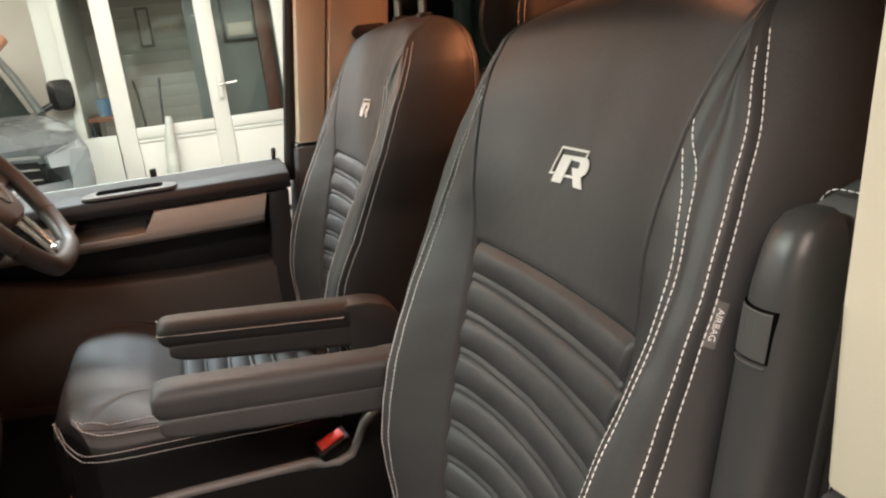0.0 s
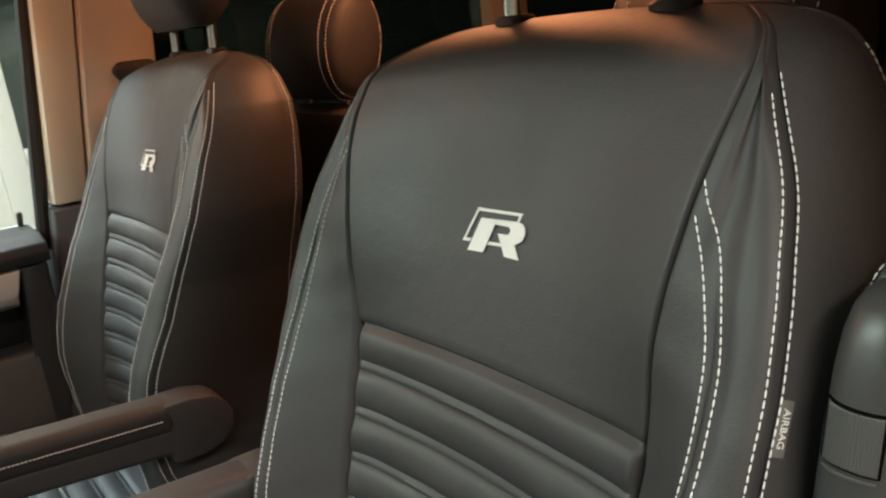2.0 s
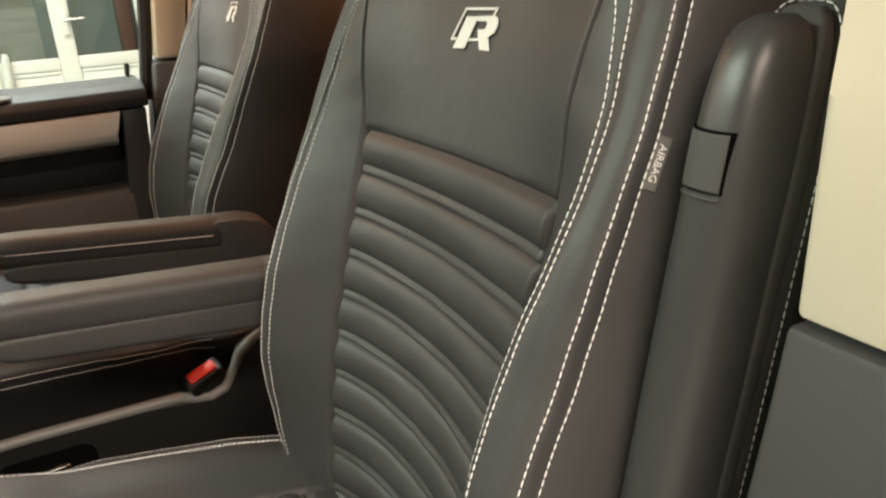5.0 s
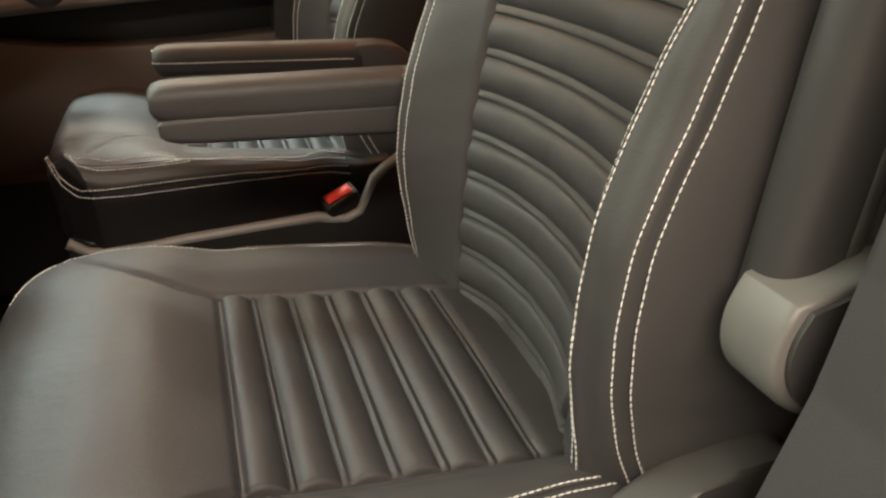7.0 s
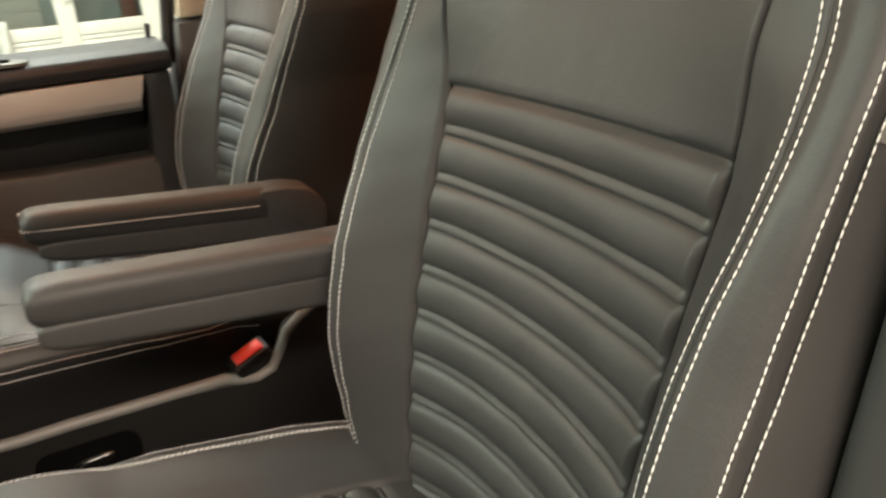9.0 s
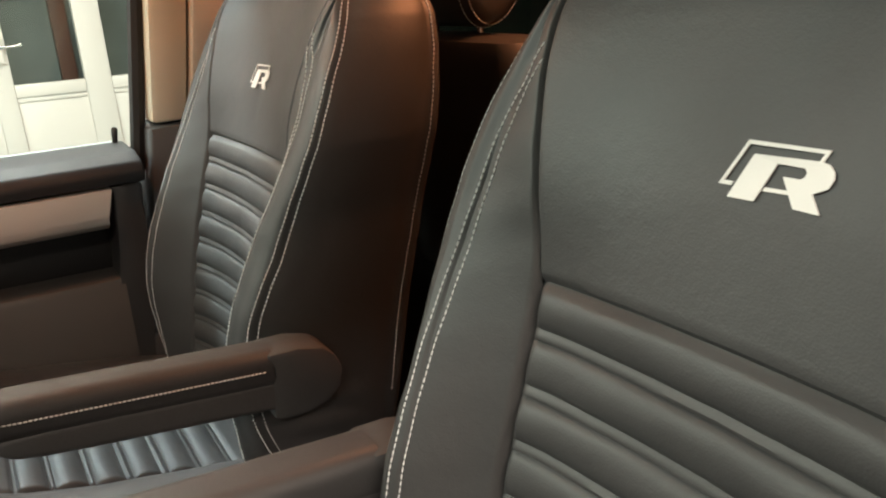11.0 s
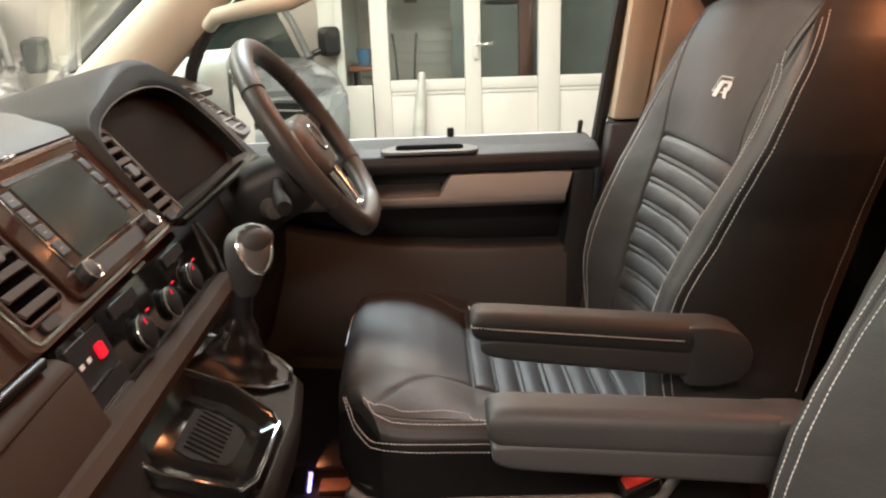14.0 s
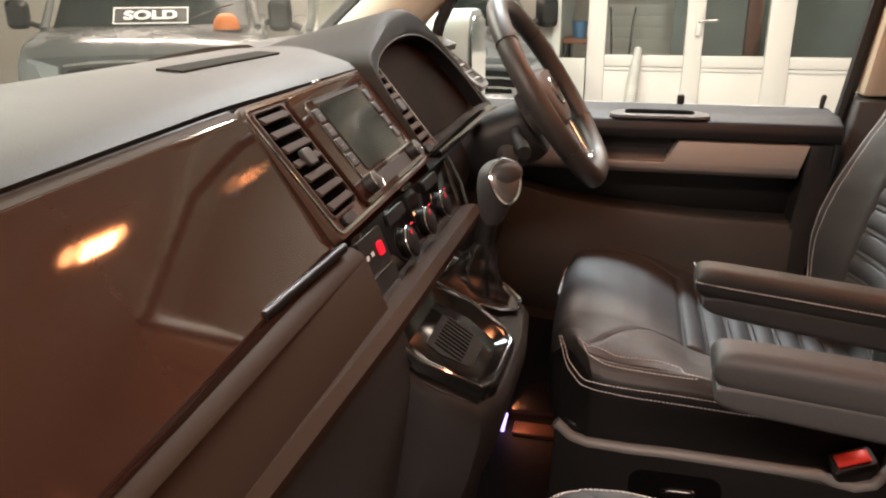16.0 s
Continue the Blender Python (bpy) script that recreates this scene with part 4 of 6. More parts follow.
def seat(name, c, label, arm_side):
    t = thing(name, (0.3, c, 0.50), label, "car seat", "front seats")
    a, b = zrows()
    mid = np.concatenate([np.linspace(0, 1.82, 22), np.linspace(1.85, 2.0, 11)])
    ins = part("ribbed_insert", skin(a, mid, back_point, c, True), HIDE, t, "horizontally ribbed black leather insert")
    part("upper_panel", skin([a[-1]] + b, mid, back_point, c, True), HIDE, t)
    bol = np.concatenate([np.linspace(2.0, 2.1, 6), np.linspace(2.15, 2.9, 12), np.linspace(2.93, 3.07, 8), np.linspace(3.12, 4.85, 22), np.linspace(4.88, 5.0, 8)])
    sid = np.concatenate([np.linspace(5.0, 5.16, 10), np.linspace(5.22, 9, 27)])
    sparse = a[:14] + a[14::4] + [a[-1]] + b
    sparse = sorted(set(sparse))
    for s in (1, -1):
        f = lambda z, q, cc, side, s=s: back_point(z, q, cc, s)
        part("back_bolster", skin(sparse, bol, f, c, False), HIDE, t)
        # sides and rear take the lightened hide, their light put into the colour
        part("back_side", skin(sparse, sid, f, c, False), HIDE_LIT, t)
    part("back_rear", skin(sparse, np.linspace(9, 10, 8)[::-1], lambda z, q, cc, side: back_point(z, q, cc, side), c, False), HIDE_LIT, t)
    part("back_rear", skin(sparse, np.linspace(9, 10, 8), lambda z, q, cc, side: back_point(z, q, cc, -1), c, False), HIDE_LIT, t)
    for s in (1, -1):
        # the inner rows run up until they meet the panel seam
        for table in (U_A, U_B):
            pts = []
            for z in np.linspace(0.83, 1.46, 150):
                u = across(table, z, c, s)
                if u < across(U_P, z, c, s) + 0.002:
                    break
                p = back_point(z, [back_place(z, u, c, s)], c, s)[0]
                pts.append(p + np.array([-0.0006, s * 0.0002, 0]))
            part("stitching", stitches(pts, 0.0057, 0.0046, 0.00056 if c < 1.2 else 0.00066), THREAD, t, "white twin stitching", kind="stuff")
        for q0, z0, z1 in ((4.82, 0.83, 1.478), (5.13, 0.83, 1.489), (8.3, 0.95, 1.497)):
            pts = []
            for z in np.linspace(z0, z1, 130):
                p = back_point(z, [q0], c, s)[0]
                pts.append(p + np.array([0.0003 if q0 > 6 else -0.0006, s * (0.0009 if q0 > 5 else 0.0002), 0]))
            part("stitching", stitches(pts, 0.0057, 0.0046, 0.00056 if c < 1.2 else 0.00066), THREAD, t, "white twin stitching", kind="stuff")
    emblem(c, 1.354 if c < 1.2 else 1.351, t, 1.0)
    # cushion
    xs = [-0.012 + 0.042 * (1 - math.cos(math.pi / 2 * k / 12)) for k in range(13)] + list(np.linspace(0.03, X_INS0 - 0.01, 34))[1:] + list(np.linspace(X_INS0 - 0.01, X_INS0, 8))[1:]
    xi = list(np.linspace(X_INS0, X_INS1, 110))
    xe = list(np.linspace(X_INS1, 0.50, 12))
    part("cushion_front", skin(xs, mid, cushion_point, c, True), HIDE, t)
    part("cushion_insert", skin(xi, mid, cushion_point, c, True), HIDE, t, "ribbed black leather insert")
    part("cushion_rear", skin(xe, mid, cushion_point, c, True), HIDE, t)
    allx = sorted(set(xs + xi[::5] + [xi[-1]] + xe))
    qb = np.concatenate([np.linspace(2.0, 2.12, 5), np.linspace(2.16, 4.95, 58), [5.0]])
    qs = np.concatenate([np.linspace(5.0, 5.1, 4), np.linspace(5.2, 7, 16)])
    for s in (1, -1):
        f = lambda x, q, cc, side, s=s: cushion_point(x, q, cc, s)
        part("cushion_bolster", skin(allx, qb, f, c, False), HIDE, t)
        part("cushion_side", skin(allx, qs, f, c, False), HIDE, t)
        part("cushion_skirt", skin(allx, np.linspace(7, 8, 9), f, c, False), SKIRT, t, "black lower skirt of the cushion")
        for q0 in (4.75, 5.22, 6.72, 7.10):
            # the upper pair starts at the shoulder of the nose, the lower one runs in from the front rim
            pts = [cushion_point(x, [q0 - ((1.2 if c > 1.2 else 2.0) * max(0.0, ((0.040 if c > 1.2 else 0.062) - x) / (0.033 if c > 1.2 else 0.055)) ** 2.2 if q0 < 6 else 0.0)], c, s)[0] + np.array([0, s * 0.0008, 0.0008]) for x in np.linspace(0.009 if q0 < 6 else 0.008, 0.47, 110)]
            if q0 > 6:
                pts = [cushion_point(-0.0115, [q], c, s)[0] + np.array([-0.0015 - 0.0025 * (q0 > 7), 0, 0.001 - 0.004 * (q0 > 7)]) for q in np.linspace(0, 5.9, 40)] + pts
            if c > 1.2 and s < 0:
                # the inner side of the driver's cushion: both pairs sweep round the front corner and then run level
                xr, zr = NOSE_ROWS[q0]
                line = []
                for x in np.concatenate([np.linspace(xr[0], 0.06, 40), np.linspace(0.064, 0.43, 90)]):
                    xp = max(-0.0115, x + 0.022 * max(0.0, min((x + 0.012) / 0.212, (0.436 - x) / 0.236)))
                    S = cushion_point(xp, np.linspace(4.5, 5.6, 45) if q0 < 6 else np.linspace(6.0, 7.9, 58), c, s)
                    p = S[int(np.argmin(np.abs(S[:, 2] - np.interp(x, xr, zr))))]
                    line.append(np.array([p[0], p[1] - 0.001, p[2] + 0.0005]) if q0 < 6 else np.array([x, p[1] - 0.001, np.interp(x, xr, zr)]))
                pts = ([p for p in pts[:40] if p[2] > zr[0] + 0.004] if q0 > 6 else []) + line
            pts = np.array(pts)
            part("stitching", stitches(pts, 0.0057, 0.0046, 0.00056 if c < 1.2 else 0.00066), THREAD, t, "white twin stitching", kind="stuff")
    # front fall of the cushion
    part("cushion_nose", loft([[(cushion_point(-0.012, [q], c, s)[0] + np.array([dx, 0, 0])) * np.array([1, 1, 0 if dz else 1]) + np.array([0, 0, dz]) for s, q in [(-1, v) for v in np.linspace(7.9, 0.2, 14)] + [(1, v) for v in np.linspace(0, 7.9, 14)]] for dx, dz in ((0.001, 0), (-0.004, 0.85), (0.012, 0.80))], cap=False, closed=False), SKIRT, t)
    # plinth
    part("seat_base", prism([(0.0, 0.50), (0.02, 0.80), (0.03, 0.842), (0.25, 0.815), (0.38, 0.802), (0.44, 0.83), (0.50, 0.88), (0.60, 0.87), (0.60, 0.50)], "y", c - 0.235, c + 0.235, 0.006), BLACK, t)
    for s in (1, -1):
        y0, y1 = sorted((c + s * 0.250, c + s * 0.290)) if s == arm_side else sorted((c + s * 0.258, c + s * 0.298))
        if s == arm_side and c > 1.2:
            y0, y1 = c - 0.326, c - 0.280
            top = [(-0.006, 0.865), (-0.002, 0.862), (0.004, 0.856), (0.016, 0.845), (0.04, 0.837), (0.10, 0.835), (0.16, 0.836), (0.30, 0.833), (0.36, 0.832), (0.385, 0.823), (0.405, 0.819), (0.43, 0.827), (0.448, 0.856), (0.458, 0.878), (0.48, 0.895), (0.505, 0.908), (0.55, 0.90)]
        elif s == arm_side:
            top = [(-0.012, 0.83), (0.0, 0.848), (0.02, 0.846), (0.20, 0.822), (0.30, 0.808), (0.36, 0.803), (0.40, 0.80), (0.43, 0.812), (0.455, 0.84), (0.475, 0.872), (0.505, 0.90), (0.55, 0.88)]
        else:
            top = [(-0.012, 0.83), (0.0, 0.848), (0.02, 0.846), (0.20, 0.835), (0.34, 0.845), (0.40, 0.87), (0.425, 0.898), (0.445, 0.926), (0.49, 0.944), (0.52, 0.953), (0.56, 0.953), (0.62, 0.90)]
        # grey outer cover; the inner one is black to carry the shade there
        part("base_cover", prism([(0.03, 0.60), (-0.012, 0.70)] + [(x, z - 0.010) for x, z in top] + [(0.56, 0.70), (0.50, 0.60)], "y", y0, y1, 0.004 if s == arm_side else 0.007), BLACK if s == arm_side else PLASTIC_GREY, t, "side cover of the seat base, the inner one blackened for shade")
        ym = c + s * 0.318
        if s == arm_side and c > 1.2:
            part("cover_rim", tube([(x, ym, z - 0.006) for x, z in top], 0.0088, 10), SATIN_GREY, t, "grey rounded rim of the side cover")
    s = arm_side
    if c > 1.2:
        # black patch on the cover, painting the shade of a lever pocket
        part("lever_pocket_shade", prism([(0.17 + a, 0.775 + b) for a, b in rrect(0.13, 0.055, 0.02, 5)], "y", c - 0.3275, c - 0.322), RECESS_SHADE, t)
        part("lever", bar((0.15, c - 0.331, 0.772), (0.20, c - 0.334, 0.777), 0.016, 0.020, 0.007, ends=0.01), PIANO, t, "glossy black adjuster lever")
    # buckle, upright in the dip of the side cover
    if s < 0:
        o, ax = Vector((0.412, c - 0.290, 0.800)), Vector((-0.22, -0.40, 0.88)).normalized()
        uy = Vector((0.25, -0.85, -0.35))
        uy = (uy - ax * uy.dot(ax)).normalized()
        ux = uy.cross(ax).normalized()
        def bk_ring(w, d, h, r):
            return [o + ax * h + ux * x + uy * y for x, y in rrect(w, d, r, 3)]
        bk = part("buckle", loft([bk_ring(0.040, 0.020, -0.03, 0.006), bk_ring(0.054, 0.030, 0.0, 0.007), bk_ring(0.060, 0.034, 0.05, 0.007), bk_ring(0.058, 0.033, 0.060, 0.006), bk_ring(0.052, 0.028, 0.063, 0.005)]), BLACK, t, "black seat belt buckle")
        part("release_button", loft([bk_ring(0.044, 0.020, 0.058, 0.003), bk_ring(0.044, 0.020, 0.0655, 0.003), bk_ring(0.040, 0.016, 0.067, 0.003)]), RED, bk, "red release button")
    # headrest
    for k in (-1, 1):
        px, py = 0.712, c - 0.004 + k * 0.083
        part("headrest_post", tube([(px - 0.004, py, 1.50), (px, py, 1.56), (px + 0.003, py, 1.60), (px + 0.004, py, 1.63)], 0.0078, 12), CHROME, t, "chrome headrest post")
        part("post_guide", loft([[(px + x, py + yy, z) for x, yy in rrect(0.026 * kk, 0.038 * kk, 0.011, 4)] for z, kk in ((1.508, 1), (1.519, 1), (1.522, 0.85))]), BLACK, t)
    rings = []
    for k in range(15):
        v = k / 14
        z = (1.556 if c > 1.2 else 1.588) + 0.20 * v
        e = max(0.05, math.sin(math.pi * min(max(v, 0.02), 0.98)) ** 0.35)
        rings.append([(0.70 + 0.02 * v + xx * e, c + yy * (0.55 + 0.45 * e), z) for xx, yy in rrect(0.115, 0.27, 0.05, 6)])
    part("headrest", loft(rings), HIDE, t)
    return t


def armrest_along(t, c, s, tip, drop):
    """A level armrest on the seat's inner side: padded top, tray below, rounded hub block at the rear."""
    y0 = c + s * (0.282 if s > 0 else 0.297)
    w = 0.056
    L = 0.290

    def slab(x0, top, h0, h1, nose, width, r):
        rings = []
        for f, k in ((0.0, 0.46), (0.06, 0.66), (0.18, 0.83), (0.42, 0.95), (1.0, 1.0)):
            x = nose * f
            rings.append((x, k))
        rings += [(x, 1.0) for x in (0.10, 0.18, 0.25, L)]
        out = []
        for x, k in rings:
            hgt = h0 + (h1 - h0) * x / L
            zt = top - drop * x / L
            out.append([(x0 + x * (1 - (x0 - 0.170) / L), y0 + a * (0.72 + 0.28 * k), zt - hgt / 2 + b * k) for a, b in rrect(width, hgt, r, 6)])
        return loft(out)
    pad = part("pad", slab(0.170, tip, 0.045, 0.050, 0.036, w, 0.0165), HIDE, t, "leather armrest pad")
    part("armrest_tray", slab(0.174 if s > 0 else 0.182, tip - 0.034, 0.033, 0.042, 0.05 if s > 0 else 0.08, w - 0.002, 0.009), HIDE_LIT, t)
    ze = tip - drop
    hub = [(0.452, ze - 0.002), (0.490, ze - 0.004), (0.520, ze - 0.012), (0.535, ze - 0.026), (0.543, ze - 0.046), (0.539, ze - 0.069), (0.521, ze - 0.085), (0.495, ze - 0.091), (0.470, ze - 0.090), (0.452, ze - 0.086)]
    part("armrest_hub", prism(hub, "y", y0 - w / 2, y0 + w / 2, 0.006), HIDE_LIT, t)
    a, b = sorted((y0, c + s * 0.25))
    part("hub_axle", block((0.48, a, ze - 0.08), (0.53, b, ze - 0.03), 0.01), BLACK, t)
    if s < 0:
        pts = [(0.1695 + 0.004 * math.sin(math.pi * k / 11) ** 2, y0 + 0.022 - 0.050 * k / 11, tip - 0.010 - 0.010 * k / 11) for k in range(12)]
        pts += [(0.176 + x, y0 - (w / 2 + 0.0004) * (0.93 + 0.07 * min(1, x / 0.03)), tip - 0.021 - (drop + 0.002) * x / L) for x in np.linspace(0.004, 0.276, 40)]
        part("stitching", stitches(pts, 0.0045, 0.0036, 0.0009), THREAD, pad, "white stitching", kind="stuff")


def armrest_up(t, c):
    """The outer armrest folded up beside the backrest, its hard underside to the front."""
    def at(h, x, y):
        # x back from the underside, y across from its middle
        return (0.515 + 0.20 * (h - 1.077) + x, 0.576 + y, h)

    def outline(k=1.0, grow=0.0, depth=0.040):
        """A bowed front running into straight sides."""
        pts = []
        for i in range(25):
            a = -math.pi / 2 + math.pi * i / 24
            pts.append((0.026 * (1 - max(0.0, math.cos(a)) ** 0.9) - grow * math.cos(a), (0.0235 + grow) * math.copysign(abs(math.sin(a)) ** 0.85, math.sin(a))))
        pts += [(depth, 0.0235 + grow), (depth, -0.0235 - grow)]
        return [(depth / 2 + (x - depth / 2) * k, y * k) for x, y in pts]

    def column(stops, shape, shift=0.0):
        return loft([[at(h, x + shift + (1 - k) * 0.012, y) for x, y in shape(k)] for h, k in stops])

    dome = ((1.05, 1), (1.20, 1.0), (1.31, 0.98), (1.338, 0.94), (1.356, 0.87), (1.368, 0.76), (1.375, 0.6), (1.379, 0.35))
    part("folded_armrest", column(dome, lambda k: outline(k)), ARM, t, "charcoal armrest folded up beside the backrest")
    def slab(w, d, r):
        return lambda k: [(d / 2 + a * k, b * k) for a, b in rrect(d, w, r, 5)]
    part("armrest_flange", column(((1.06, 1.0), (1.31, 1.0), (1.345, 0.95), (1.364, 0.85), (1.375, 0.68), (1.381, 0.4)), slab(0.050, 0.013, 0.004), 0.039), PLASTIC_GREY, t, "grey plastic flange of the armrest")
    pad = part("folded_pad", column(((1.07, 1.0), (1.30, 1.0), (1.345, 0.97), (1.366, 0.88), (1.378, 0.72), (1.386, 0.42)), slab(0.056, 0.026, 0.011), 0.051), HIDE_LIT, t, "leather armrest pad with white stitching")
    rim = [(1.10 + 0.20 * f, 1.0) for f in np.linspace(0, 1, 24)] + [(1.30 + 0.084 * math.sin(b2), math.cos(b2) ** 0.45) for b2 in np.linspace(0.05, math.pi / 2 - 0.02, 16)]
    pts = [at(h, 0.053, -0.0285 * k) for h, k in rim] + [at(h, 0.053, 0.0285 * k) for h, k in rim[:24:-1]]
    part("stitching", stitches(pts, 0.0057, 0.0046, 0.00051), THREAD, pad, "white stitching", kind="stuff")

    # thumbwheel flush in its slot, following the bowed front
    def patch(z0, z1, a0, a1, lift, n=24, ribs=0):
        rows = []
        for i in range(n + 1):
            a = a0 + (a1 - a0) * i / n
            g = lift - (0.00025 * (i % 3 == 0) if ribs else 0)
            x, y = 0.026 * (1 - math.cos(a) ** 0.9) - g * math.cos(a), (0.0235 + g) * math.copysign(abs(math.sin(a)) ** 0.85, math.sin(a))
            rows.append([at(z, x - d * math.cos(a), y - d * math.sin(a)) for z, d in ((z0, -0.006), (z0, -0.0006), (z0 + 0.0010, 0), (z1 - 0.0010, 0), (z1, -0.0006), (z1, -0.006))])
        return loft(rows)
    # the slot is a black patch on the surface, its shade painted
    part("wheel_slot_shade", patch(1.2945, 1.3256, -0.455, 0.625, 0.0004), RECESS_SHADE, t, "black patch for the shade in the thumbwheel's slot")
    part("thumbwheel", patch(1.2955, 1.3246, -0.43, 0.60, 0.0009, 60, 1), PLASTIC_GREY, t, "ribbed grey thumbwheel", smooth=False)
    part("slot_lip", tube([at(1.2920, 0.026 * (1 - math.cos(a) ** 0.9) - 0.0002, 0.0235 * math.copysign(abs(math.sin(a)) ** 0.85, math.sin(a))) for a in np.linspace(-0.45, 0.62, 20)], 0.0009, 6), PLASTIC_GREY, t)
    # hub below with its satin grey shroud, a drop with its tip up and back
    cx, cz, r = 0.549, 1.054, 0.049
    drop = [(cx + r * math.cos(a), cz + r * math.sin(a)) for a in np.linspace(radians(150), radians(385), 26)] + [(0.603, 1.105), (0.612, 1.128), (0.601, 1.121), (0.578, 1.106), (0.554, 1.097), (0.530, 1.092), (0.513, 1.089)]
    part("hub_shroud", loft([[(cx + (x - cx) * k, y, cz + 0.004 + (z - cz - 0.004) * k) for x, z in drop] for y, k in ((0.5325, 0.90), (0.5335, 0.95), (0.536, 0.985), (0.540, 1.0), (0.578, 1.0))]), SATIN_GREY, t, "satin grey armrest hub cover")
    part("hub_cap", prism([(cx + 0.002 + (x - cx) * 0.86, cz + (z - cz) * 0.88) for x, z in drop], "y", 0.5285, 0.5355, 0.0), HIDE_LIT, t)


pseat = seat("passenger_seat", 0.864, "black leather passenger seat with ribbed insert and white stitching", 1)
dseat = seat("driver_seat", 1.704, "black leather driver's seat with ribbed insert and white stitching", -1)
armrest_along(pseat, 0.864, 1, 1.125, 0.024)
armrest_along(dseat, 1.704, -1, 1.119, 0.030)
armrest_up(pseat, 0.864)


def airbag_tag():
    p = back_point(1.315, [5.06], 0.864, -1)[0]
    q = back_point(1.287, [5.06], 0.864, -1)[0]
    g = part("label_tag", bar(p + np.array([0.003, -0.003, 0]), q + np.array([0.003, -0.003, 0]), 0.0016, 0.0085, 0.0006, up=(0.9, -0.4, 0)), material("grey_tag", (0.13, 0.13, 0.125), 0.8, vary=0.08), pseat, "grey woven fabric tag")
    cu = bpy.data.curves.new("tag_text", "FONT")
    cu.body, cu.size, cu.extrude, cu.align_x, cu.align_y = "AIRBAG", 0.0063, 0.0002, "CENTER", "CENTER"
    ob = new("tag_lettering", cu)
    dz = Vector(q - p).normalized()
    out = Vector((-0.40, -0.90, -0.05)).normalized()
    side = out.cross(dz).normalized()
    out = dz.cross(side).normalized()
    m = Matrix((dz, side, out)).transposed()
    if (m @ Vector((0, 0, 1))).y > 0:
        m = Matrix((dz, -side, -out)).transposed()
    zax = m @ Vector((0, 0, 1))
    mid = Vector((p + q) / 2) + Vector((0.003, -0.003, 0)) + zax * 0.0012
    ob.matrix_world = Matrix.Translation(mid) @ m.to_4x4()
    bpy.context.view_layer.update()
    me = bpy.data.meshes.new_from_object(ob)
    me.transform(ob.matrix_world)
    bpy.data.objects.remove(ob)
    me.materials.clear()
    me.materials.append(INK)
    t = new("tag_lettering", me)
    t.parent = g
    t.matrix_parent_inverse = g.matrix_world.inverted()


airbag_tag()

# ---- dashboard ----
def bow(y, k=0.10):
    """How far the dashboard comes back towards its ends."""
    return k * max(0.0, 1.0 - y) + 0.10 * max(0.0, y - 1.62)


def strip(profile, y0, y1, n=18, k_bow=0.10):
    rings = []
    for k in range(n + 1):
        y = y0 + (y1 - y0) * k / n
        rings.append([(x + bow(y, k_bow), y, z) for x, z in profile])
    return loft(rings)


